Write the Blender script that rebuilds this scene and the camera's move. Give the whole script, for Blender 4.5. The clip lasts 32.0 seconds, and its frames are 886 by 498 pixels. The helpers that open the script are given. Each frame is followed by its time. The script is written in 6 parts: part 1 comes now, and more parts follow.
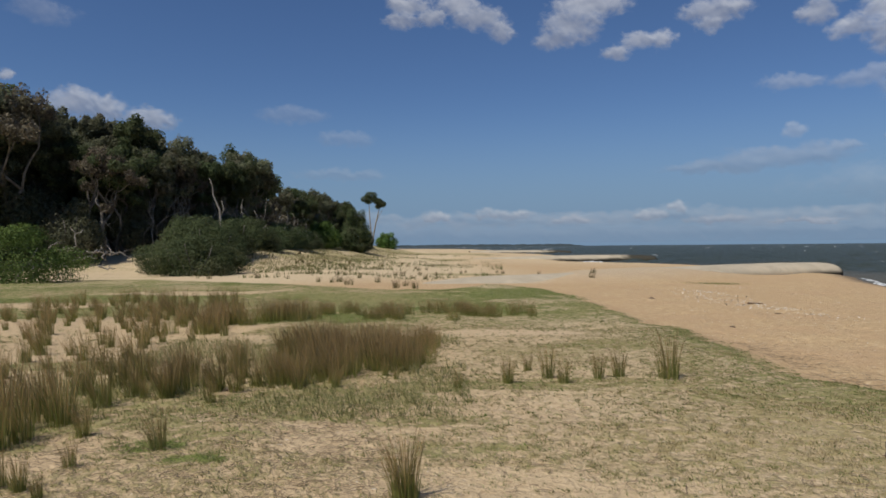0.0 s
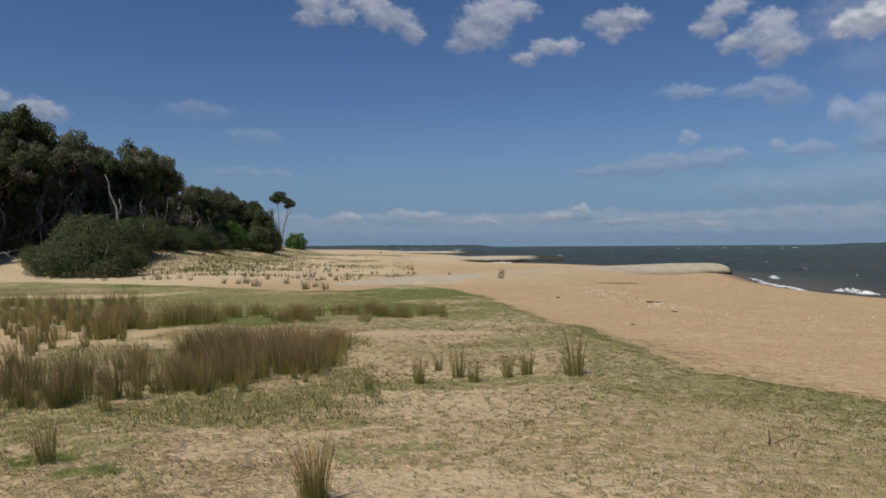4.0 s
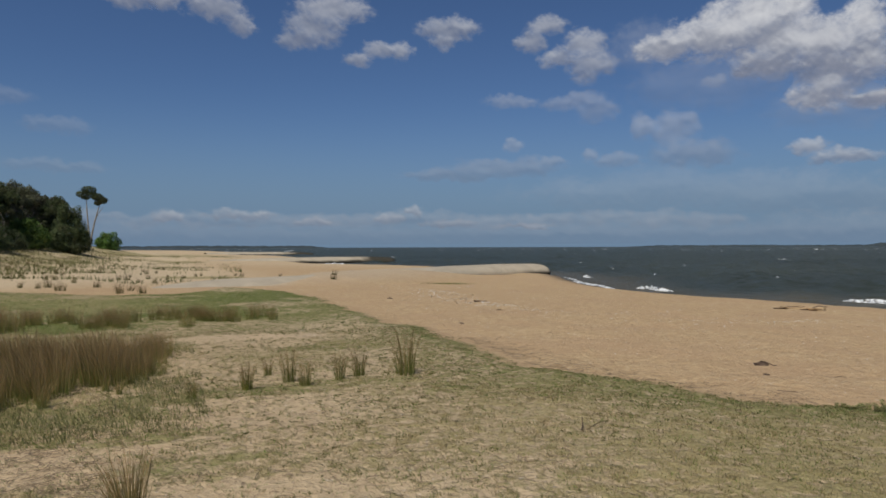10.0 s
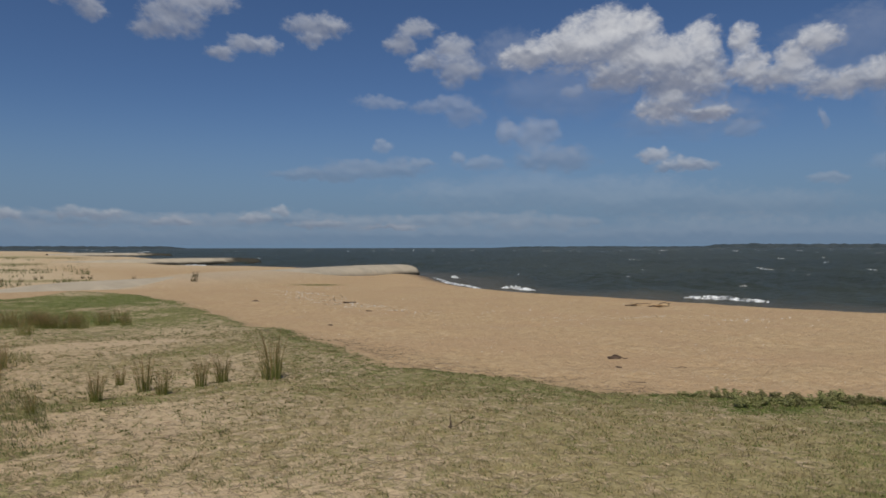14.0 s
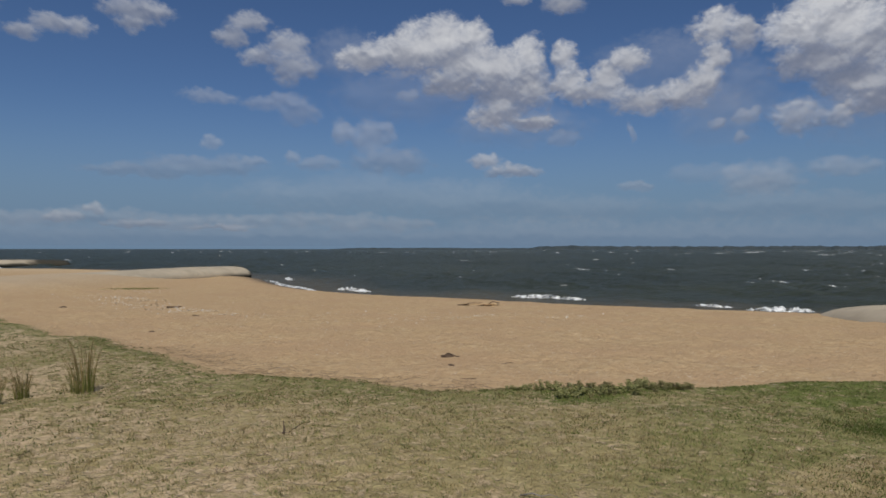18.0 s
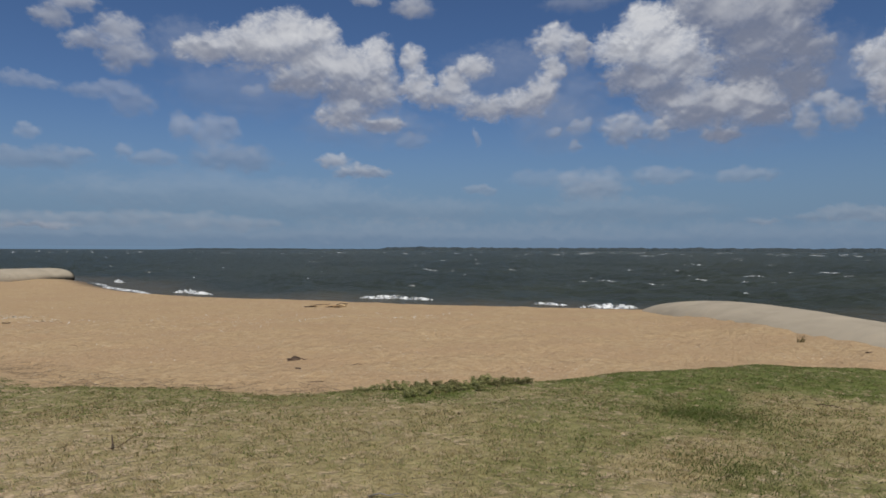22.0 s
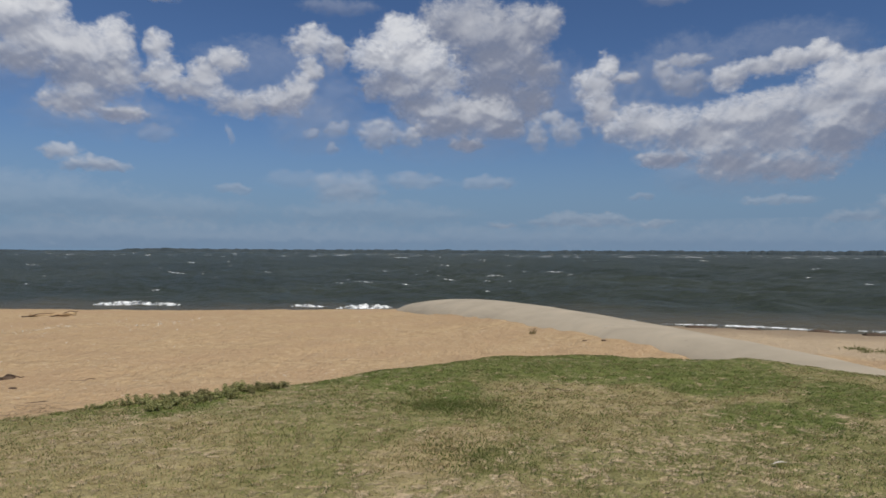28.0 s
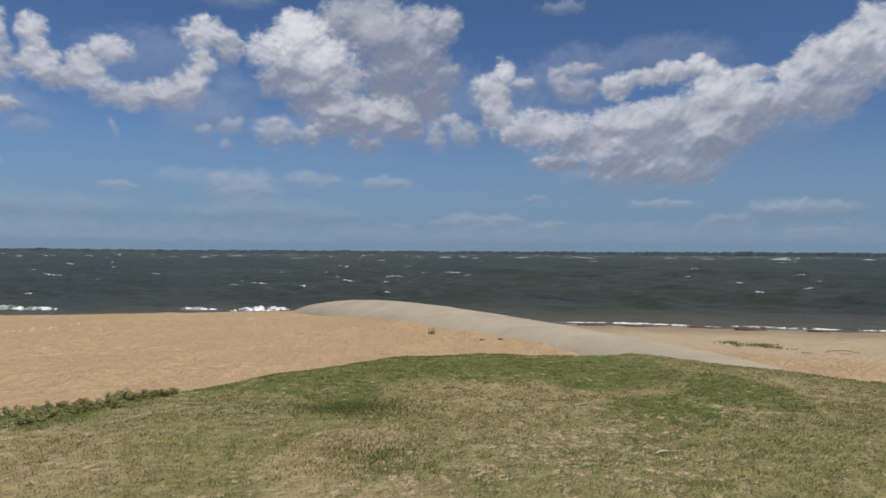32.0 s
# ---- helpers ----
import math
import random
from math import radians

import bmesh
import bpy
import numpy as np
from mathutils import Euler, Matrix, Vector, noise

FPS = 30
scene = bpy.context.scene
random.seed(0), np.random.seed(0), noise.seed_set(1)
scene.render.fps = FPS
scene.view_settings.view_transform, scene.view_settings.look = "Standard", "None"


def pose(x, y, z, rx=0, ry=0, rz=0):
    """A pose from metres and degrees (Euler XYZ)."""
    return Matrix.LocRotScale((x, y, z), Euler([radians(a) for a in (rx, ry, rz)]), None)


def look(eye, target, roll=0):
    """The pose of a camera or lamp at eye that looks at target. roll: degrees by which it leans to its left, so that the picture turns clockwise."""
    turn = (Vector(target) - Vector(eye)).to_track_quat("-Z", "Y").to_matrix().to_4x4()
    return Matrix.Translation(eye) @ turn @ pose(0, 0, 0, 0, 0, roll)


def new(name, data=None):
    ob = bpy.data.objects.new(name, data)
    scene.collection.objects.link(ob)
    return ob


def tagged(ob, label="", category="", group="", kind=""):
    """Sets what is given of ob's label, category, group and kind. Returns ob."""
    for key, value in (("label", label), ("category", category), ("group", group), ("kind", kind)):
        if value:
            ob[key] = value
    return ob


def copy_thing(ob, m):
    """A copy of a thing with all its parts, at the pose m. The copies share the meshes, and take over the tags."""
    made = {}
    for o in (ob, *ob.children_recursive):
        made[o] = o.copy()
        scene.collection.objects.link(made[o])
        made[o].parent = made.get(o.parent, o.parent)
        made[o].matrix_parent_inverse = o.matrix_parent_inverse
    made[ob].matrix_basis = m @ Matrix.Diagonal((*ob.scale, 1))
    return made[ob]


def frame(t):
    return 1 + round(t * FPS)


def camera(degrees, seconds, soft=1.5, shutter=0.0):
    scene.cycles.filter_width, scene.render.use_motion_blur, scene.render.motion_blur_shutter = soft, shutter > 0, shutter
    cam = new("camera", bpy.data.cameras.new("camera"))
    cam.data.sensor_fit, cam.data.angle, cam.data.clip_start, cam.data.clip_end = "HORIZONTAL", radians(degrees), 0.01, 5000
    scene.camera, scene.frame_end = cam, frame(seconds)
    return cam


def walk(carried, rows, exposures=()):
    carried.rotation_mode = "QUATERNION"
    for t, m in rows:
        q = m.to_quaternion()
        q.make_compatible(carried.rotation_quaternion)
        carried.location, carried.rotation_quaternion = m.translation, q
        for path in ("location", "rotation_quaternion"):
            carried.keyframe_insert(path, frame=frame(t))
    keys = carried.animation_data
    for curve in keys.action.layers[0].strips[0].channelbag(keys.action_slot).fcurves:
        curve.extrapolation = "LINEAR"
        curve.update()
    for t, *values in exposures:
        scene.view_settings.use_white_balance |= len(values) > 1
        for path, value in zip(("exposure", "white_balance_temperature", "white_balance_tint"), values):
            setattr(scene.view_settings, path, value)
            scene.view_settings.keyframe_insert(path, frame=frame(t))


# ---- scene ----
cam = camera(66.12, 32.0, soft=1.65)
EYE = 1.6
PATH = [
    (0.0, 0.0, 0.0, EYE, 89.785, 0.485, -0.000),
    (0.5, 0.0, 0.0, EYE, 89.792, 0.480, -0.751),
    (1.0, 0.0, 0.0, EYE, 89.788, 0.474, -1.834),
    (1.5, 0.0, 0.0, EYE, 89.798, 0.471, -2.708),
    (2.0, 0.0, 0.0, EYE, 89.788, 0.460, -3.509),
    (2.5, 0.0, 0.0, EYE, 89.793, 0.441, -4.352),
    (3.0, 0.0, 0.0, EYE, 89.797, 0.413, -5.435),
    (3.5, 0.0, 0.0, EYE, 89.797, 0.380, -6.456),
    (5.5, 0.0, 0.0, EYE, 89.802, 0.351, -10.828),
    (6.0, 0.0, 0.0, EYE, 89.797, 0.330, -12.096),
    (6.5, 0.0, 0.0, EYE, 89.805, 0.312, -13.206),
    (7.0, 0.0, 0.0, EYE, 89.805, 0.290, -14.306),
    (7.5, 0.0, 0.0, EYE, 89.812, 0.266, -15.482),
    (8.0, 0.0, 0.0, EYE, 89.810, 0.234, -16.608),
    (8.5, 0.0, 0.0, EYE, 89.816, 0.204, -17.789),
    (9.0, 0.0, 0.0, EYE, 89.817, 0.184, -19.145),
    (9.5, 0.0, 0.0, EYE, 89.820, 0.174, -20.166),
    (10.0, 0.0, 0.0, EYE, 89.827, 0.169, -21.468),
    (10.5, 0.0, 0.0, EYE, 89.823, 0.168, -22.869),
    (11.0, 0.0, 0.0, EYE, 89.828, 0.169, -24.431),
    (11.5, 0.0, 0.0, EYE, 89.841, 0.169, -25.643),
    (12.0, 0.0, 0.0, EYE, 89.851, 0.162, -26.815),
    (12.5, 0.0, 0.0, EYE, 89.854, 0.148, -28.273),
    (13.0, 0.0, 0.0, EYE, 89.863, 0.130, -29.947),
    (13.5, 0.0, 0.0, EYE, 89.874, 0.111, -30.936),
    (14.0, 0.0, 0.0, EYE, 89.880, 0.088, -32.417),
    (14.5, 0.0, 0.0, EYE, 89.897, 0.059, -33.672),
    (16.5, 0.0, 0.0, EYE, 89.931, 0.028, -39.979),
    (17.0, 0.0, 0.0, EYE, 89.959, 0.001, -42.069),
    (17.5, 0.0, 0.0, EYE, 89.976, -0.026, -43.987),
    (18.0, 0.0, 0.0, EYE, 89.993, -0.055, -46.161),
    (18.5, 0.0, 0.0, EYE, 90.016, -0.094, -48.219),
    (19.0, 0.0, 0.0, EYE, 90.042, -0.136, -50.379),
    (19.5, 0.0, 0.0, EYE, 90.057, -0.169, -52.150),
    (20.0, 0.0, 0.0, EYE, 90.060, -0.192, -53.587),
    (20.5, 0.0, 0.0, EYE, 90.060, -0.218, -54.737),
    (21.0, 0.0, 0.0, EYE, 90.065, -0.232, -56.016),
    (21.5, 0.0, 0.0, EYE, 90.084, -0.234, -57.387),
    (22.0, 0.0, 0.0, EYE, 90.099, -0.233, -58.857),
    (22.5, 0.0, 0.0, EYE, 90.118, -0.242, -60.386),
    (23.0, 0.0, 0.0, EYE, 90.137, -0.257, -61.965),
    (23.5, 0.0, 0.0, EYE, 90.151, -0.271, -63.526),
    (24.0, 0.0, 0.0, EYE, 90.161, -0.277, -65.263),
    (24.5, 0.0, 0.0, EYE, 90.182, -0.275, -66.958),
    (25.0, 0.0, 0.0, EYE, 90.209, -0.269, -68.785),
    (25.5, 0.0, 0.0, EYE, 90.238, -0.265, -70.471),
    (27.5, 0.0, 0.0, EYE, 90.294, -0.260, -77.311),
    (28.0, 0.0, 0.0, EYE, 90.321, -0.266, -79.099),
    (28.5, 0.0, 0.0, EYE, 90.331, -0.281, -80.721),
    (29.0, 0.0, 0.0, EYE, 90.364, -0.288, -82.486),
    (29.5, 0.0, 0.0, EYE, 90.379, -0.303, -83.749),
    (30.0, 0.0, 0.0, EYE, 90.383, -0.317, -84.902),
    (30.5, 0.0, 0.0, EYE, 90.395, -0.321, -85.882),
    (31.0, 0.0, 0.0, EYE, 90.399, -0.323, -86.652),
    (31.5, 0.0, 0.0, EYE, 90.408, -0.317, -87.196),
    (32.0, 0.0, 0.0, EYE, 90.417, -0.304, -87.549),
]
EXPOSURES = [(0, -0.05), (3, -0.1), (9, -0.3), (14, -0.38), (18, -0.38), (21, -0.32), (25, -0.22), (29, -0.12), (32, -0.05)]
walk(cam, [(t, pose(*p)) for t, *p in PATH], EXPOSURES)


def polar(az, d):
    """The place on the plan at azimuth az (degrees, to the left of ahead) and distance d."""
    return -d * math.sin(radians(az)), d * math.cos(radians(az))


# ---- light ----
SUN_AZ, SUN_EL = 136.0, 54.0
world = bpy.data.worlds.new("sky")
scene.world = world
world.use_nodes = True
wn = world.node_tree.nodes
sky = wn.new("ShaderNodeTexSky")
sky.sky_type = "NISHITA"
sky.sun_disc = False
sky.sun_elevation = radians(SUN_EL)
sky.sun_rotation = radians(360 - SUN_AZ)
sky.air_density, sky.dust_density, sky.ozone_density = 1.0, 0.0, 4.0
wn["Background"].inputs["Strength"].default_value = 0.06
tint = wn.new("ShaderNodeMix")
tint.data_type, tint.blend_type = "RGBA", "MULTIPLY"
tint.inputs[0].default_value = 1.0
tint.inputs[7].default_value = (0.78, 0.93, 1.18, 1)
world.node_tree.links.new(sky.outputs[0], tint.inputs[6])
world.node_tree.links.new(tint.outputs[2], wn["Background"].inputs["Color"])

sun_data = bpy.data.lights.new("sun", "SUN")
sun_data.energy, sun_data.angle, sun_data.color = 4.1, radians(0.55), (1.0, 0.93, 0.82)
sun = new("sun", sun_data)
sun_dir = Vector((*polar(SUN_AZ, math.cos(radians(SUN_EL))), math.sin(radians(SUN_EL))))
sun.matrix_world = look(sun_dir * 300, (0, 0, 0))


# ---- material helpers ----
def material(name, rough=0.8, spec=0.3):
    m = bpy.data.materials.new(name)
    m.use_nodes = True
    b = m.node_tree.nodes["Principled BSDF"]
    b.inputs["Roughness"].default_value = rough
    b.inputs["Specular IOR Level"].default_value = spec
    return m, m.node_tree, b


def node(tree, kind, **values):
    n = tree.nodes.new("ShaderNode" + kind)
    for key, v in values.items():
        n.inputs[key].default_value = v
    return n


def coords(tree, scale=(1, 1, 1), out="Object"):
    tc, mp = node(tree, "TexCoord"), node(tree, "Mapping")
    mp.inputs["Scale"].default_value = scale
    tree.links.new(tc.outputs[out], mp.inputs["Vector"])
    return mp.outputs[0]


def noise_tex(tree, vec, scale, detail=4.0, rough=0.55, distort=0.0):
    n = node(tree, "TexNoise", Scale=scale, Detail=detail, Roughness=rough, Distortion=distort)
    if vec is not None:
        tree.links.new(vec, n.inputs["Vector"])
    return n.outputs["Fac"]


def ramp(tree, fac, stops):
    r = node(tree, "ValToRGB")
    e = r.color_ramp.elements
    while len(e) < len(stops):
        e.new(0.5)
    for k, (p, c) in zip(e, stops):
        k.position = p
        k.color = (*c, 1) if len(c) == 3 else (c[0], c[0], c[0], 1)
    tree.links.new(fac, r.inputs["Fac"])
    return r.outputs["Color"]


def remap(tree, val, a, b, c=0.0, d=1.0):
    n = node(tree, "MapRange")
    n.interpolation_type = "SMOOTHSTEP"
    for key, v in (("From Min", a), ("From Max", b), ("To Min", c), ("To Max", d)):
        n.inputs[key].default_value = v
    tree.links.new(val, n.inputs["Value"])
    return n.outputs["Result"]


def calc(tree, op, a, b=None, c=None):
    n = node(tree, "Math")
    n.operation = op
    for i, v in enumerate((a, b, c)):
        if v is None:
            continue
        if isinstance(v, (int, float)):
            n.inputs[i].default_value = v
        else:
            tree.links.new(v, n.inputs[i])
    return n.outputs[0]


def mix(tree, fac, a, b):
    n = node(tree, "Mix")
    n.data_type = "RGBA"
    for key, v in ((0, fac), (6, a), (7, b)):
        if isinstance(v, (int, float)):
            n.inputs[key].default_value = v
        elif isinstance(v, tuple):
            n.inputs[key].default_value = (*v, 1)
        else:
            tree.links.new(v, n.inputs[key])
    return n.outputs[2]


def bump(tree, b, height, strength, dist):
    n = node(tree, "Bump", Strength=strength, Distance=dist)
    tree.links.new(height, n.inputs["Height"])
    tree.links.new(n.outputs[0], b.inputs["Normal"])


def attr(tree, name):
    n = node(tree, "Attribute")
    n.attribute_name = name
    return n.outputs["Fac"]


# ---- materials ----
def ground_material():
    m, t, b = material("sand_and_turf", 0.95, 0.12)
    v = coords(t)
    fine = noise_tex(t, v, 40, 5, 0.65)
    mid = noise_tex(t, v, 5.5, 5, 0.6, 0.4)
    big = noise_tex(t, v, 0.45, 4, 0.55)
    flat = coords(t, (1.0, 0.85, 1))
    sand = ramp(t, mid, [(0.3, (0.40, 0.277, 0.152)), (0.5, (0.505, 0.36, 0.20)), (0.72, (0.595, 0.445, 0.262))])
    sand = mix(t, remap(t, big, 0.35, 0.7), sand, (0.48, 0.333, 0.19))
    sand = mix(t, remap(t, fine, 0.56, 0.70, 0, 0.7), sand, (0.63, 0.50, 0.355))
    sand = mix(t, attr(t, "pale"), sand, mix(t, fine, (0.47, 0.395, 0.285), (0.56, 0.475, 0.35)))
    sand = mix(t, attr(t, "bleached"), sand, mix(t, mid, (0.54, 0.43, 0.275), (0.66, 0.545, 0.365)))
    crumb = noise_tex(t, v, 15, 3, 0.6, 0.5)
    sand = mix(t, remap(t, crumb, 0.55, 0.75, 0, 0.6), sand, (0.30, 0.205, 0.115))
    sand = mix(t, remap(t, crumb, 0.45, 0.28, 0, 0.5), sand, (0.64, 0.50, 0.32))
    # broken shell and grit lie in drifts
    shell = noise_tex(t, v, 22, 2, 0.5)
    drift = remap(t, noise_tex(t, coords(t, (1, 0.5, 1)), 0.9, 5, 0.6, 0.8), 0.42, 0.62)
    sand = mix(t, calc(t, "MULTIPLY", calc(t, "MULTIPLY", remap(t, shell, 0.66, 0.70), drift), 0.8), sand, (0.70, 0.63, 0.52))
    grit = remap(t, noise_tex(t, v, 16, 2, 0.5), 0.69, 0.73)
    sand = mix(t, calc(t, "MULTIPLY", grit, 0.55), sand, (0.20, 0.135, 0.08))
    sand = mix(t, attr(t, "wet"), sand, (0.20, 0.15, 0.10))
    # low turf: straw, olive and green, broken up down to the single tuft
    tone = noise_tex(t, coords(t, (1.0, 0.7, 1)), 9, 5, 0.65, 0.3)
    straw = ramp(t, tone, [(0.3, (0.31, 0.245, 0.125)), (0.5, (0.43, 0.34, 0.178)), (0.7, (0.54, 0.435, 0.245))])
    green = ramp(t, tone, [(0.3, (0.10, 0.122, 0.034)), (0.5, (0.15, 0.175, 0.05)), (0.7, (0.225, 0.24, 0.08))])
    turf = mix(t, attr(t, "green"), straw, green)
    tuft = noise_tex(t, flat, 15, 4, 0.62, 0.6)
    lim = calc(t, "ADD", calc(t, "MULTIPLY", mid, 0.45), calc(t, "MULTIPLY", tuft, 0.55))
    edge = calc(t, "SUBTRACT", lim, calc(t, "SUBTRACT", 0.69, calc(t, "MULTIPLY", attr(t, "cover"), 0.30)))
    fac = remap(t, edge, -0.06, 0.10)
    col = mix(t, fac, sand, turf)
    t.links.new(col, b.inputs["Base Color"])
    step = noise_tex(t, v, 2.4, 3, 0.45, 0.5)
    pits = noise_tex(t, v, 12, 3, 0.5, 0.8)
    hgt = calc(t, "ADD", calc(t, "MULTIPLY", mid, 0.65), calc(t, "MULTIPLY", fine, 0.2))
    hgt = calc(t, "ADD", hgt, calc(t, "MULTIPLY", step, 0.75))
    hgt = calc(t, "ADD", hgt, calc(t, "MULTIPLY", pits, 0.8))
    hgt = calc(t, "ADD", hgt, calc(t, "MULTIPLY", fac, 0.25))
    bump(t, b, hgt, 0.75, 0.095)
    return m


def leaf_material(name, dark, light, tip=None, rough=0.6, trans=0.32):
    """Foliage: each leaf takes its own tone."""
    m, t, b = material(name, rough, 0.12)
    g = node(t, "NewGeometry")
    oi = node(t, "ObjectInfo")
    col = mix(t, g.outputs["Random Per Island"], dark, light)
    if tip:
        big = noise_tex(t, coords(t), 0.55, 3, 0.5)
        col = mix(t, remap(t, big, 0.5, 0.68, 0, 0.8), col, tip)
    hsv = node(t, "HueSaturation")
    t.links.new(col, hsv.inputs["Color"])
    t.links.new(calc(t, "ADD", calc(t, "MULTIPLY", oi.outputs["Random"], 0.5), 0.75), hsv.inputs["Value"])
    t.links.new(calc(t, "ADD", calc(t, "MULTIPLY", oi.outputs["Random"], 0.03), 0.485), hsv.inputs["Hue"])
    t.links.new(hsv.outputs[0], b.inputs["Base Color"])
    tr = node(t, "BsdfTranslucent")
    t.links.new(hsv.outputs[0], tr.inputs["Color"])
    ms = node(t, "MixShader", Fac=trans)
    t.links.new(b.outputs[0], ms.inputs[1])
    t.links.new(tr.outputs[0], ms.inputs[2])
    t.links.new(ms.outputs[0], t.nodes["Material Output"].inputs["Surface"])
    return m


def blade_material(name, base, middle, tip, height, trans=0.25):
    """Grass: green at the foot, drying towards the tip."""
    m, t, b = material(name, 0.65, 0.25)
    tc = node(t, "TexCoord")
    sp = node(t, "SeparateXYZ")
    t.links.new(tc.outputs["Object"], sp.inputs[0])
    g = node(t, "NewGeometry")
    h = calc(t, "DIVIDE", sp.outputs["Z"], height)
    h = calc(t, "ADD", h, calc(t, "MULTIPLY", calc(t, "SUBTRACT", g.outputs["Random Per Island"], 0.5), 0.5))
    col = ramp(t, h, [(0.0, base), (0.42, middle), (0.85, tip)])
    hsv = node(t, "HueSaturation")
    t.links.new(col, hsv.inputs["Color"])
    oi = node(t, "ObjectInfo")
    val = calc(t, "ADD", calc(t, "MULTIPLY", g.outputs["Random Per Island"], 0.5), calc(t, "MULTIPLY", oi.outputs["Random"], 0.3))
    t.links.new(calc(t, "ADD", val, 0.6), hsv.inputs["Value"])
    t.links.new(hsv.outputs[0], b.inputs["Base Color"])
    tr = node(t, "BsdfTranslucent")
    t.links.new(hsv.outputs[0], tr.inputs["Color"])
    ms = node(t, "MixShader", Fac=trans)
    t.links.new(b.outputs[0], ms.inputs[1])
    t.links.new(tr.outputs[0], ms.inputs[2])
    t.links.new(ms.outputs[0], t.nodes["Material Output"].inputs["Surface"])
    return m


def bark_material(name, dark, light, scale=3.0):
    m, t, b = material(name, 0.9, 0.15)
    v = coords(t, (1, 1, 0.3))
    n = noise_tex(t, v, scale, 6, 0.65, 0.6)
    t.links.new(ramp(t, n, [(0.3, dark), (0.7, light)]), b.inputs["Base Color"])
    bump(t, b, n, 0.6, 0.05)
    return m


def water_material():
    m, t, b = material("sea_water", 0.36, 0.07)
    v = coords(t)
    big = noise_tex(t, coords(t, (0.5, 1, 1)), 0.045, 4, 0.5)
    col = mix(t, remap(t, big, 0.35, 0.7), (0.042, 0.053, 0.042), (0.056, 0.068, 0.053))
    shal = attr(t, "shallow")
    col = mix(t, shal, col, (0.115, 0.10, 0.065))
    # spent foam, streaked along the wind
    st = noise_tex(t, coords(t, (0.35, 1.6, 1)), 0.9, 6, 0.7, 1.0)
    patch = noise_tex(t, v, 0.12, 3, 0.5)
    foam = calc(t, "MULTIPLY", remap(t, st, 0.66, 0.78), remap(t, patch, 0.52, 0.7))
    col = mix(t, calc(t, "MULTIPLY", foam, 0.25), col, (0.30, 0.33, 0.32))
    t.links.new(col, b.inputs["Base Color"])
    b.inputs["IOR"].default_value = 1.33
    w1 = noise_tex(t, coords(t, (1.0, 0.38, 1)), 1.0, 6, 0.64, 0.6)
    w2 = noise_tex(t, coords(t, (1.0, 0.4, 1)), 0.12, 4, 0.55, 0.3)
    w3 = noise_tex(t, coords(t, (1.0, 0.5, 1)), 2.6, 4, 0.6, 0.4)
    chop = calc(t, "ADD", calc(t, "MULTIPLY", w1, 0.5), calc(t, "MULTIPLY", w3, 0.16))
    bump(t, b, calc(t, "ADD", chop, calc(t, "MULTIPLY", w2, 0.25)), 1.0, 0.95)
    return m


def foam_material():
    m, t, b = material("foam", 0.85, 0.2)
    n = noise_tex(t, coords(t), 3.0, 5, 0.7)
    t.links.new(ramp(t, n, [(0.3, (0.62, 0.66, 0.66)), (0.6, (0.9, 0.92, 0.92))]), b.inputs["Base Color"])
    bump(t, b, n, 0.7, 0.1)
    hole = noise_tex(t, coords(t, (1, 1, 1.5)), 3.0, 5, 0.6, 0.6)
    t.links.new(remap(t, hole, 0.34, 0.60), b.inputs["Alpha"])
    return m


def fabric_material():
    m, t, b = material("geotextile", 0.92, 0.15)
    v = coords(t)
    n = noise_tex(t, v, 0.8, 6, 0.6, 0.5)
    f = noise_tex(t, v, 26, 4, 0.6)
    col = ramp(t, n, [(0.3, (0.385, 0.335, 0.25)), (0.55, (0.46, 0.40, 0.30)), (0.75, (0.52, 0.445, 0.325))])
    col = mix(t, remap(t, f, 0.5, 0.72, 0, 0.35), col, (0.50, 0.40, 0.28))
    stain = noise_tex(t, coords(t, (0.6, 0.6, 2.5)), 1.2, 5, 0.7, 0.8)
    col = mix(t, remap(t, stain, 0.60, 0.76, 0, 0.45), col, (0.27, 0.24, 0.185))
    drip = noise_tex(t, v, 9, 3, 0.6)
    col = mix(t, remap(t, drip, 0.68, 0.74, 0, 0.4), col, (0.16, 0.13, 0.09))
    col = mix(t, attr(t, "algae"), col, (0.035, 0.034, 0.026))
    t.links.new(col, b.inputs["Base Color"])
    bump(t, b, calc(t, "ADD", n, calc(t, "MULTIPLY", f, 0.15)), 0.45, 0.12)
    return m


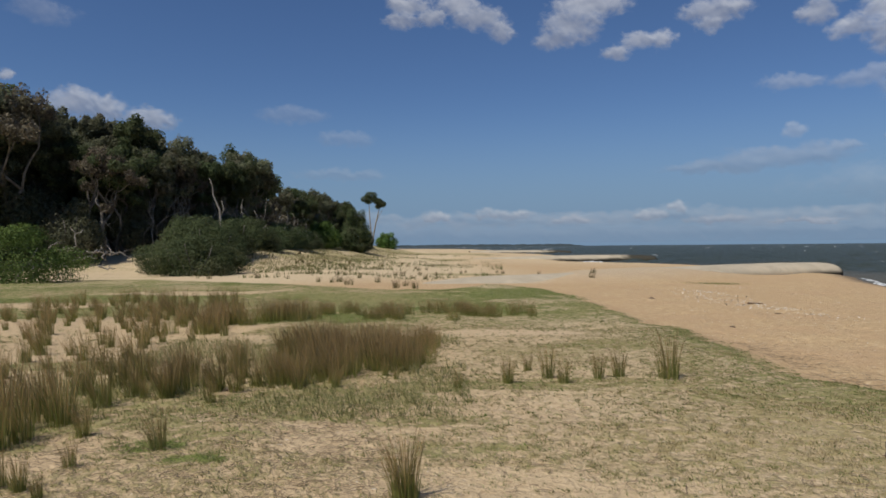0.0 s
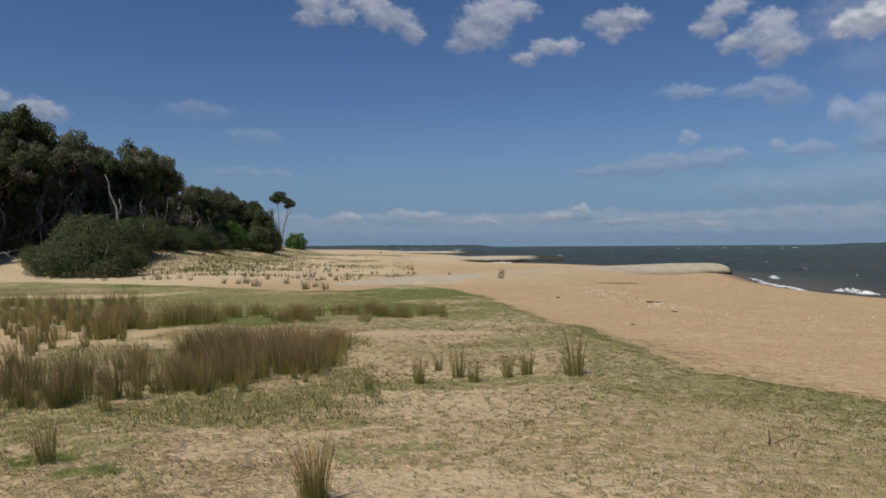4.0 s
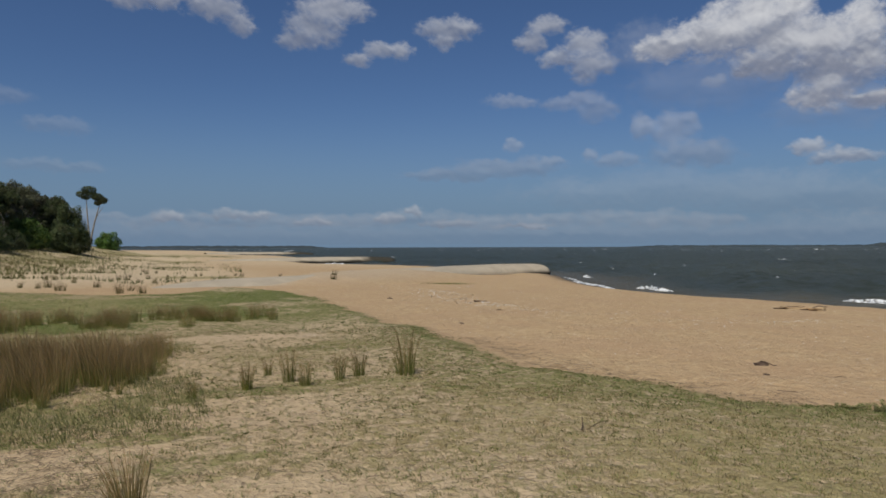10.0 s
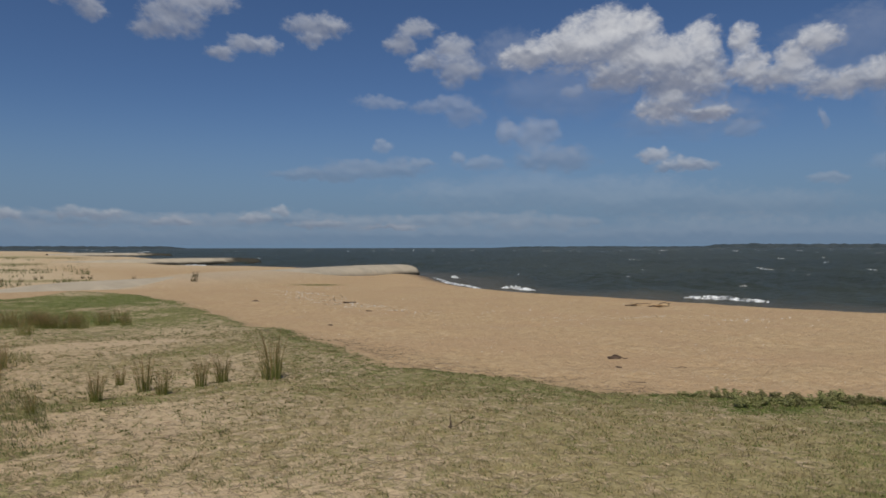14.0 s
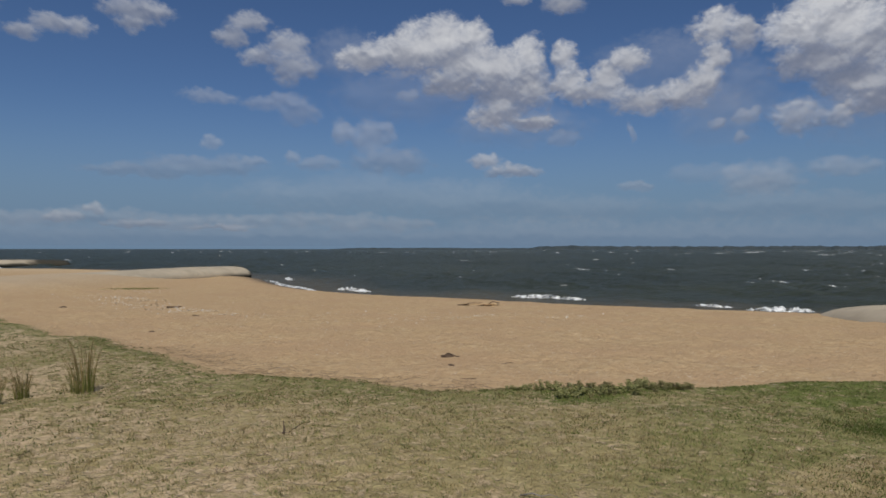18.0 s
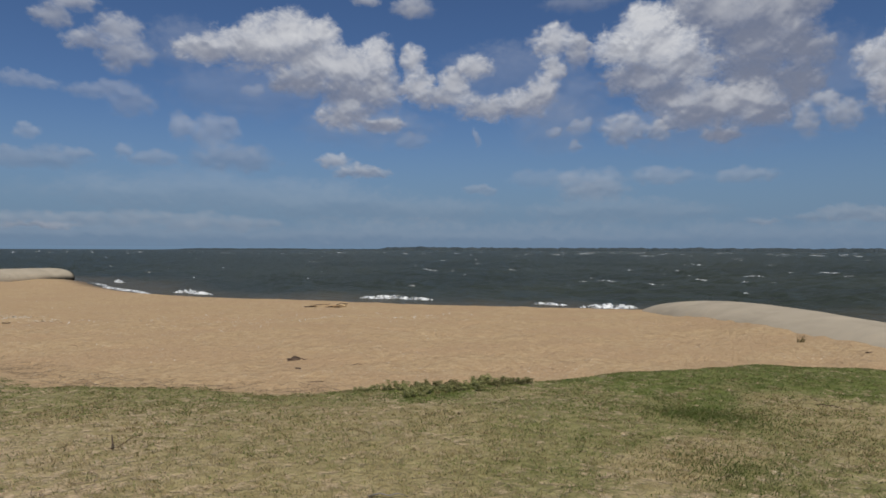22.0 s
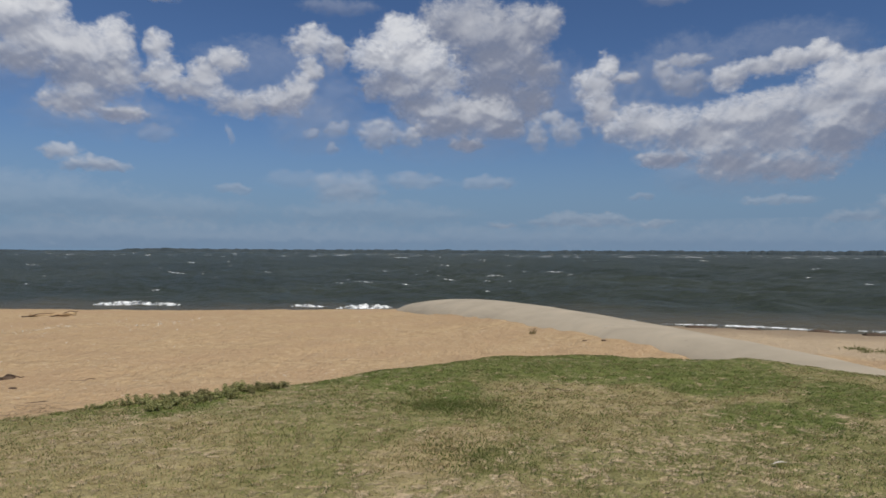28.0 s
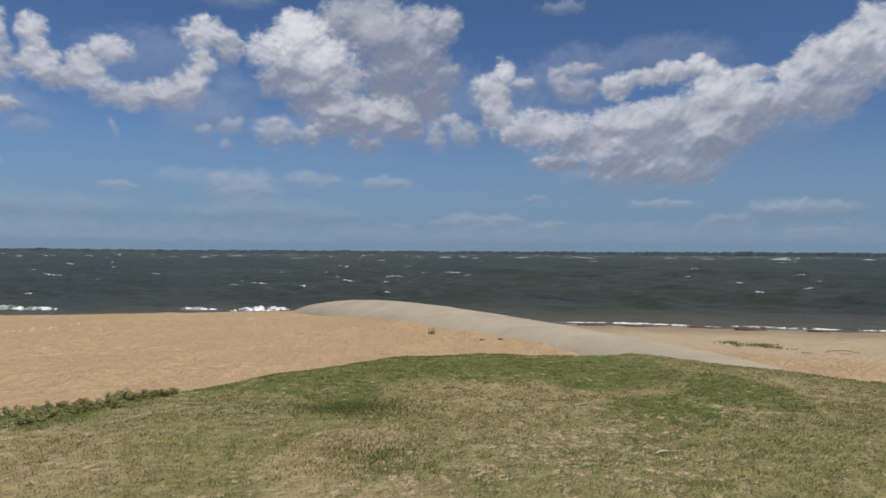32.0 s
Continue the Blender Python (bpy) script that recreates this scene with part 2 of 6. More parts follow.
def cloud_material(name, thick, low, high, ragged, glow=1.0):
    """A cloud's sheet: ragged edges, lit tops, grey undersides; it glows as daylit cloud does."""
    m = bpy.data.materials.new(name)
    m.use_nodes = True
    t = m.node_tree
    t.nodes.remove(t.nodes["Principled BSDF"])
    v = coords(t, (1 / 70, 1 / 70, 1 / 46))
    def shift(dx, dy, dz):
        sh = node(t, "VectorMath")
        sh.operation = "ADD"
        t.links.new(v, sh.inputs[0])
        sh.inputs[1].default_value = (dx, dy, dz)
        return sh.outputs[0]
    body = attr(t, "body")
    low_n = noise_tex(t, v, 0.6, 4, 0.55, 0.9)
    fine_n = noise_tex(t, v, 1.7, 5, 0.58, 0.7)
    edge = calc(t, "ADD", calc(t, "MULTIPLY", low_n, 0.55), calc(t, "MULTIPLY", fine_n, 0.45))
    swing = calc(t, "MULTIPLY", calc(t, "SUBTRACT", edge, 0.52), remap(t, body, 0.3, 1.1, ragged, ragged * 0.25))
    d = calc(t, "ADD", body, swing)
    alpha = calc(t, "MULTIPLY", calc(t, "MULTIPLY", remap(t, d, low, high), thick), attr(t, "dense"))
    alpha = calc(t, "MINIMUM", calc(t, "MULTIPLY", alpha, remap(t, body, -1.45, -0.8)), 0.985)
    # small folds: the side towards the sun is bright
    fold = noise_tex(t, v, 0.42, 4, 0.42, 0.1)
    fold2 = noise_tex(t, shift(0.2, 0.0, 0.6), 0.42, 4, 0.42, 0.1)
    lit = calc(t, "ADD", calc(t, "MULTIPLY", calc(t, "SUBTRACT", fold, fold2), 0.34), attr(t, "crown"))
    lit = calc(t, "ADD", lit, calc(t, "MULTIPLY", calc(t, "SUBTRACT", low_n, 0.5), 0.14))
    col = ramp(t, lit, [(0.0, (0.218, 0.248, 0.335)), (0.25, (0.295, 0.32, 0.40)), (0.52, (0.43, 0.45, 0.512)), (0.78, (0.58, 0.595, 0.645)), (1.0, (0.745, 0.755, 0.785))])
    em = node(t, "Emission", Strength=glow)
    t.links.new(col, em.inputs["Color"])
    tp = node(t, "BsdfTransparent")
    ms = node(t, "MixShader")
    t.links.new(alpha, ms.inputs[0])
    t.links.new(tp.outputs[0], ms.inputs[1])
    t.links.new(em.outputs[0], ms.inputs[2])
    t.links.new(ms.outputs[0], t.nodes["Material Output"].inputs["Surface"])
    m.cycles.emission_sampling = "NONE"
    return m


def haze_material():
    m = bpy.data.materials.new("horizon_haze")
    m.use_nodes = True
    t = m.node_tree
    t.nodes.remove(t.nodes["Principled BSDF"])
    em = node(t, "Emission", Strength=1.0)
    em.inputs["Color"].default_value = (0.172, 0.272, 0.408, 1)
    tp, ms = node(t, "BsdfTransparent"), node(t, "MixShader")
    t.links.new(attr(t, "veil"), ms.inputs[0])
    t.links.new(tp.outputs[0], ms.inputs[1])
    t.links.new(em.outputs[0], ms.inputs[2])
    t.links.new(ms.outputs[0], t.nodes["Material Output"].inputs["Surface"])
    m.cycles.emission_sampling = "NONE"
    return m


def plain_material(name, dark, light, scale, rough=0.85):
    m, t, b = material(name, rough, 0.2)
    n = noise_tex(t, coords(t), scale, 5, 0.65, 0.3)
    t.links.new(ramp(t, n, [(0.3, dark), (0.7, light)]), b.inputs["Base Color"])
    bump(t, b, n, 0.4, 0.3 / scale)
    return m


GROUND = ground_material()
WATER = water_material()
FOAM = foam_material()
FABRIC = fabric_material()
LEAF_BANKSIA = leaf_material("banksia_leaf", (0.125, 0.138, 0.088), (0.21, 0.225, 0.138), (0.23, 0.21, 0.15), trans=0.5)
LEAF_DRY = leaf_material("dry_leaf", (0.12, 0.108, 0.075), (0.24, 0.205, 0.15), (0.15, 0.145, 0.09))
LEAF_GREEN = leaf_material("bush_leaf", (0.06, 0.11, 0.028), (0.16, 0.245, 0.065), (0.18, 0.24, 0.08))
LEAF_SHRUB = leaf_material("shrub_leaf", (0.066, 0.09, 0.042), (0.12, 0.148, 0.068), (0.13, 0.135, 0.075), trans=0.45)
LEAF_SUCC = leaf_material("sea_spurge_leaf", (0.20, 0.205, 0.08), (0.40, 0.385, 0.175), (0.58, 0.48, 0.31))
BARK = bark_material("bark", (0.09, 0.08, 0.07), (0.27, 0.245, 0.21))
DEADWOOD = bark_material("dead_wood", (0.15, 0.135, 0.115), (0.38, 0.35, 0.31), 4)
DARKWOOD = bark_material("weathered_driftwood", (0.055, 0.038, 0.028), (0.16, 0.115, 0.08), 9)
REED = blade_material("rush_blade", (0.225, 0.27, 0.065), (0.31, 0.245, 0.10), (0.385, 0.27, 0.135), 0.55, 0.4)
REED_BROWN = blade_material("brown_rush_blade", (0.235, 0.245, 0.075), (0.335, 0.245, 0.105), (0.38, 0.245, 0.115), 0.55, 0.4)
TUFT_DRY = blade_material("dune_tuft_blade", (0.12, 0.12, 0.04), (0.17, 0.135, 0.06), (0.22, 0.16, 0.085), 0.5)
BANK_GRASS = blade_material("bank_grass_blade", (0.12, 0.138, 0.045), (0.17, 0.175, 0.065), (0.24, 0.22, 0.105), 0.4, 0.35)
TURF_GREEN = blade_material("green_turf_blade", (0.18, 0.23, 0.066), (0.245, 0.285, 0.088), (0.35, 0.36, 0.145), 0.05, 0.45)
TURF_DEEP = blade_material("deep_green_turf_blade", (0.125, 0.175, 0.042), (0.18, 0.225, 0.062), (0.26, 0.28, 0.098), 0.05, 0.4)
TURF_STRAW = blade_material("straw_turf_blade", (0.41, 0.335, 0.17), (0.52, 0.43, 0.235), (0.63, 0.53, 0.31), 0.05, 0.45)
TURF_OLIVE = blade_material("olive_turf_blade", (0.225, 0.235, 0.09), (0.315, 0.305, 0.125), (0.43, 0.39, 0.195), 0.06, 0.45)
RUNNER = plain_material("dead_runner", (0.14, 0.10, 0.06), (0.26, 0.20, 0.125), 20)
SHELL = plain_material("bleached_shell", (0.52, 0.46, 0.37), (0.74, 0.69, 0.60), 30)
WEED = plain_material("dried_seaweed", (0.06, 0.042, 0.03), (0.15, 0.105, 0.075), 12)
FARLAND = plain_material("far_woodland", (0.035, 0.050, 0.058), (0.062, 0.078, 0.085), 0.02)
HAZE = haze_material()
CLOUD = cloud_material("cumulus", 0.97, -0.72, 1.1, 3.6)
CLOUD_SOFT = cloud_material("soft_cumulus", 0.70, -0.85, 1.25, 3.8, 0.88)
CLOUD_THIN = cloud_material("thin_cloud", 0.29, -1.0, 1.3, 3.2, 0.86)


# ---- mesh helpers ----
def smooth(a, b, x):
    t = np.clip((np.asarray(x, float) - a) / (b - a), 0, 1)
    return t * t * (3 - 2 * t)


_grid = np.random.RandomState(7).rand(256, 256)


def vnoise(x, y):
    """Smooth value noise on the plan, 0 to 1."""
    x, y = np.asarray(x, float), np.asarray(y, float)
    i, j = np.floor(x).astype(int), np.floor(y).astype(int)
    u, v = x - i, y - j
    u, v = u * u * (3 - 2 * u), v * v * (3 - 2 * v)
    a, b, c, d = (_grid[(i + p) % 256, (j + q) % 256] for p, q in ((0, 0), (1, 0), (0, 1), (1, 1)))
    return (a * (1 - u) + b * u) * (1 - v) + (c * (1 - u) + d * u) * v


def fbm2(x, y, octaves=4):
    total, amp, s = 0, 0.5, 0
    for k in range(octaves):
        total = total + amp * vnoise(x * 2 ** k + 17.3 * k, y * 2 ** k + 5.1 * k)
        s += amp
        amp /= 2
    return total / s


def mesh_of(name, verts, faces, mat=None, shade=True):
    me = bpy.data.meshes.new(name)
    verts, faces = np.asarray(verts, np.float32), np.asarray(faces, np.int32)
    me.vertices.add(len(verts))
    me.vertices.foreach_set("co", verts.ravel())
    me.loops.add(faces.size)
    me.loops.foreach_set("vertex_index", faces.ravel())
    me.polygons.add(len(faces))
    k = faces.shape[1]
    me.polygons.foreach_set("loop_start", np.arange(0, faces.size, k, dtype=np.int32))
    me.polygons.foreach_set("use_smooth", np.full(len(faces), shade))
    me.update(calc_edges=True)
    if mat:
        me.materials.append(mat)
    return me


def float_attr(me, name, values):
    a = me.attributes.new(name, "FLOAT", "POINT")
    a.data.foreach_set("value", np.asarray(values, np.float32))


def part(name, me, parent, label=""):
    ob = new(name, me)
    ob.parent = parent
    return tagged(ob, label) if label else ob


def grid_faces(rows, cols, closed=False):
    r, c = np.meshgrid(np.arange(rows - 1), np.arange(cols if closed else cols - 1), indexing="ij")
    r, c = r.ravel(), c.ravel()
    n = (c + 1) % cols
    return np.stack([r * cols + c, r * cols + n, (r + 1) * cols + n, (r + 1) * cols + c], 1)


def tube(points, radii, sides=7):
    """Verts and faces of a tapered, closed tube along points."""
    pts = [Vector(p) for p in points]
    verts = []
    for i, p in enumerate(pts):
        d = (pts[min(i + 1, len(pts) - 1)] - pts[max(i - 1, 0)]).normalized()
        a = d.orthogonal().normalized() if i == 0 else (a - d * a.dot(d)).normalized()
        b = d.cross(a)
        for k in range(sides):
            w = 2 * math.pi * k / sides
            verts.append(p + (a * math.cos(w) + b * math.sin(w)) * radii[i])
    faces = grid_faces(len(pts), sides, True).tolist()
    for i, flip in ((0, True), (len(pts) - 1, False)):
        verts.append(pts[i])
        c = len(verts) - 1
        for k in range(sides):
            u, v = i * sides + k, i * sides + (k + 1) % sides
            faces.append([c, v, u, u] if flip else [c, u, v, v])
    return verts, [f for f in faces]


def tube_mesh(name, runs, mat, sides=7):
    """One mesh of several tubes, each (points, radii)."""
    me = bpy.data.meshes.new(name)
    verts, faces = [], []
    for points, radii in runs:
        v, f = tube(points, radii, sides)
        o = len(verts)
        verts += [tuple(p) for p in v]
        faces += [[i + o for i in (q if q[2] != q[3] else q[:3])] for q in f]
    me.from_pydata(verts, [], faces)
    me.polygons.foreach_set("use_smooth", [True] * len(faces))
    me.update()
    me.materials.append(mat)
    return me


def blades_mesh(name, base, height, width, lean, mat, segs=3, rng=None):
    """Grass blades: arrays of foot places, heights, widths and lean vectors (x, y per metre of height)."""
    n = len(base)
    base, lean = np.asarray(base, float), np.asarray(lean, float)
    turn = rng.rand(n) * 2 * math.pi
    side = np.stack([np.cos(turn), np.sin(turn), np.zeros(n)], 1) * (np.asarray(width) / 2)[:, None]
    rows = []
    for k in range(segs):
        f = k / segs
        c = base.copy()
        c[:, :2] += lean * (height * f * f)[:, None]
        c[:, 2] += height * (f - 0.12 * f * f)
        w = 1 - 0.55 * f
        rows += [c - side * w, c + side * w]
    c = base.copy()
    c[:, :2] += lean * height[:, None]
    c[:, 2] += height * 0.88
    rows.append(c)
    per = 2 * segs + 1
    verts = np.stack(rows, 1).reshape(-1, 3)
    tri = []
    for k in range(segs - 1):
        a = 2 * k
        tri += [[a, a + 1, a + 3], [a, a + 3, a + 2]]
    tri.append([2 * segs - 2, 2 * segs - 1, 2 * segs])
    faces = (np.arange(n)[:, None, None] * per + np.array(tri)[None]).reshape(-1, 3)
    return mesh_of(name, verts, faces, mat)


# ---- the lie of the land ----
def shore_x(y):
    """Where the water's edge runs (x, by y)."""
    ys = [-400, -60, -13, -7, -3, 1, 5, 9, 14, 18, 25, 31, 38, 46, 52, 58, 66, 80, 88, 97, 104, 110, 113, 118, 130, 180, 200, 212, 224, 229, 236, 260, 330, 460, 600, 1000, 2500]
    xs = [7, 19, 24.5, 25.7, 26.3, 27.6, 28.8, 27.6, 26.0, 25.2, 23.8, 23.8, 25.5, 28.5, 31.5, 32, 31, 30.5, 28, 21.5, 19.5, 19, 30, 29, 27, 28, 22, 18, 18, 34, 30, 28, 27, 24, -45, -160, -500]
    return np.interp(y, ys, xs)


def turf_x(y):
    """The seaward edge of the turf (x, by y)."""
    ys = [-40, -11.58, -5.4, -4.63, -3.28, -2.61, -0.19, 1.25, 2.7, 3.67, 5.11, 5.6, 6.08, 6.95, 7.72, 8.3, 9.26, 11.29, 13.99, 17.85, 20.65, 25.0, 28.3, 30.5, 33]
    xs = [6, 8.3, 9.26, 10.04, 11.1, 11.77, 11.48, 10.9, 9.36, 7.91, 6.37, 5.89, 5.6, 5.5, 5.02, 4.54, 4.75, 4.9, 4.75, 4.6, 4.65, 4.1, 3.1, 1.8, -3]
    return np.interp(y, ys, xs)


def wood_x(y):
    """The edge of the wood (x, by y): the trees stand at lower x."""
    return np.interp(y, [0, 30, 40, 48, 60, 80, 100, 130, 150, 200, 400, 700], [-40, -30, -23, -18, -18, -19.5, -19, -16, -14, -20, -60, -140])


G1_A, G1_B = Vector((8.4, -5.3)), Vector((25.6, 4.4))


def south_of_groyne(x, y):
    d = (G1_B - G1_A).normalized()
    return (np.asarray(x) - G1_A.x) * d.y - (np.asarray(y) - G1_A.y) * d.x


def turf_inside(x, y):
    """How far inside the turf a place lies, about in metres; negative on the sand."""
    wob = (fbm2(x * 0.9 + 40, y * 0.9, 4) - 0.5) * 1.6
    near = turf_x(y) - x
    back = np.interp(x, [-60, -30, -23, -17, -10.5, -8, -5.5, -3.3, -1.8, 0, 1, 1.9, 2.8, 4], [30, 33, 35, 37.3, 33, 31.6, 29.4, 27.5, 26.4, 26.2, 27.6, 29.8, 28.5, 26]) - y
    return np.minimum(near, back) + wob * np.clip(np.hypot(x, y) / 20, 0.35, 0.8)


def drifted(x, y):
    """How far blown sand has buried the second groyne at a place, 0 to 1."""
    line = [(2.5, 38.7), (8.2, 41.2), (13.2, 46.4), (22.5, 53.0), (29, 55.5)]
    far = np.full(np.shape(x), 1e9)
    for (ax, ay), (bx, by) in zip(line, line[1:]):
        ux, uy = bx - ax, by - ay
        t = np.clip(((x - ax) * ux + (y - ay) * uy) / (ux * ux + uy * uy), 0, 1)
        far = np.minimum(far, np.hypot(x - ax - t * ux, y - ay - t * uy))
    return smooth(5.5, 1.0, far + (fbm2(x * 0.5, y * 0.5, 3) - 0.5) * 1.5) * smooth(25, 14, x) * smooth(4, 9, x)


def land_z(x, y):
    x, y = np.asarray(x, float), np.asarray(y, float)
    s = shore_x(y) - x
    beach = np.interp(s, [-400, -40, -8, 0, 1.5, 3.5, 9, 18, 30], [-6, -4, -1.8, -1.03, -0.74, -0.52, -0.40, -0.16, -0.05])
    low = np.interp(s, [-400, -40, -8, 0, 3, 9, 12.5, 15], [-6, -4, -1.8, -1.03, -0.86, -0.62, -0.3, -0.1])
    z = beach + (low - beach) * smooth(0.2, 2.2, south_of_groyne(x, y)) * smooth(-30, -12, -np.abs(y + 4) * 1.0)
    turf = turf_inside(x, y)
    z = z + (-0.03 - z) * smooth(-0.5, 0.6, turf) * smooth(45, 33, y)
    z = z + (fbm2(x * 0.35, y * 0.35, 3) - 0.5) * 0.16 * smooth(0.3, 3, turf) * smooth(1.5, 5, np.hypot(x, y))
    z = z + (fbm2(x * 0.8 + 9, y * 0.8, 3) - 0.5) * 0.05
    z = z + 0.035 * np.exp(-((x - 10.0) / 2.2) ** 2 - ((y + 2.6) / 2.6) ** 2) * smooth(0, 0.5, turf)
    z = z - 0.32 * smooth(31, 35, y) * smooth(112, 96, y) * smooth(-5, 0, x) * smooth(0, 6, s)
    z = z + (0.0 - z) * drifted(x, y)
    off = -south_of_groyne(x, y)
    z = z + (-0.10 - z) * 0.85 * smooth(3.6, 0.9, off) * smooth(-0.3, 0.4, off) * smooth(11.2, 14.0, x) * smooth(23.5, 19, x)
    trod = fbm2(x * 1.7 + 3, y * 1.7, 2) + 0.5 * fbm2(x * 3.6, y * 3.6 + 7, 2) - 0.75
    z = z + trod * 0.085 * smooth(0.2, -0.7, turf) * smooth(34, 18, np.hypot(x, y)) * smooth(0.6, 3, s)
    # the dune bank under the wood
    w = x - wood_x(y)
    bank = 1.8 * smooth(11, -2, w) * smooth(45, 62, y) * smooth(900, 300, y)
    z = z + bank + (fbm2(x * 0.12, y * 0.12, 3) - 0.5) * 0.5 * smooth(20, 0, w) * smooth(40, 70, y)
    z = z + 4.0 * smooth(0, -60, w) * smooth(30, 60, y)
    # a low sand ridge across the far flats
    z = z + 0.20 * np.exp(-((y - 121 - 0.2 * x) / 6.0) ** 2) * smooth(20, 12, x) * smooth(2, 10, w)
    return z


def at_ground(x, y):
    return float(land_z(np.array([x]), np.array([y]))[0])


# ---- ground and sea ----
def ring_grid(r0, r1, growth, az_fine, step_fine, step_coarse):
    """A round sheet: rings that widen outwards, spokes close together over the part az_fine."""
    a0, a1 = az_fine
    fine = np.arange(a0, a1, step_fine)
    coarse = np.arange(a1, a0 + 360, step_coarse)
    az = np.radians(np.concatenate([fine, coarse]))
    rr = [r0]
    while rr[-1] < r1:
        rr.append(rr[-1] * growth + 0.004)
    r, a = np.meshgrid(np.array(rr), az, indexing="ij")
    return -(r * np.sin(a)).ravel(), (r * np.cos(a)).ravel(), grid_faces(len(rr), len(az), True)


def patch_field(x, y, spots):
    """1 inside soft, ragged spots (x, y, radius x, radius y), 0 outside."""
    total = np.zeros_like(x)
    for cx, cy, rx, ry in spots:
        d = np.hypot((x - cx) / rx, (y - cy) / ry) + (fbm2(x * 1.4 + cx, y * 1.4 + cy, 4) - 0.5) * 1.1
        total = np.maximum(total, smooth(1.15, 0.55, d))
    return total


BARE = [(-5.0, 9.6, 1.8, 0.8), (-6.4, 12.6, 2.4, 1.2), (-7.6, 9.4, 2.0, 1.0), (-3.9, 11.9, 1.0, 0.9), (-0.9, 5.7, 0.8, 0.6), (-3.4, 7.3, 1.5, 0.6), (-6.0, 10.8, 3.0, 1.2), (-8.5, 14.5, 4, 2.0), (-5.2, 13.5, 2, 1.6), (-12, 20, 4, 1.2), (-9, 25, 4, 1.0), (-3.6, 5.2, 1.0, 0.5),
        (0.4, 4.6, 1.2, 0.5), (-0.4, 6.3, 0.9, 0.4), (0.9, 12.6, 1.8, 0.6)]
# the spot at (0.3, 5.5) paints the shade of lumpy sand as olive cover
OLIVE_AND_SHADE = [(-1.6, 7.3, 1.5, 0.55), (-0.6, 7.7, 1.1, 0.5), (-0.2, 6.4, 0.9, 0.3), (0.3, 5.5, 0.7, 0.25), (-1.2, 6.5, 0.9, 0.3), (-2.6, 7.3, 1.9, 0.7), (-0.9, 7.6, 1.4, 0.6), (1.6, 8.0, 1.8, 0.5), (3.4, 7.3, 1.4, 0.5), (2.5, 11.0, 1.4, 0.8), (5.6, 1.1, 0.6, 0.4), (-5.2, 9.5, 1.6, 0.6), (-3.9, 5.6, 0.8, 0.3), (-3.6, 8.0, 1.2, 0.5), (-2.0, 5.9, 0.9, 0.35), (-3.0, 6.3, 1.1, 0.4), (-4.4, 7.0, 1.2, 0.5)]
LUSH = [(-1.95, 5.2, 0.35, 0.13), (-2.4, 5.6, 0.5, 0.25), (2.2, 23.5, 2.6, 3.6), (-13.0, 22.2, 4.0, 1.2), (-3.0, 15.5, 3.0, 1.6), (0.6, 18.2, 2.6, 1.8), (8.1, 1.4, 0.7, 0.35),
        (7.5, -2.1, 0.9, 0.6), (8.3, -3.2, 1.2, 0.7), (9.9, -0.8, 1.4, 2.4), (8.8, 2.2, 1.0, 0.8), (6.9, 4.2, 0.9, 0.5), (-6.5, 31.0, 6.0, 1.6)]
BROWN = [(5.5, 1.1, 0.5, 0.35), (5.2, 1.2, 0.7, 0.45), (6.0, 0.9, 0.5, 0.4), (4.5, 0.4, 0.5, 0.4)]


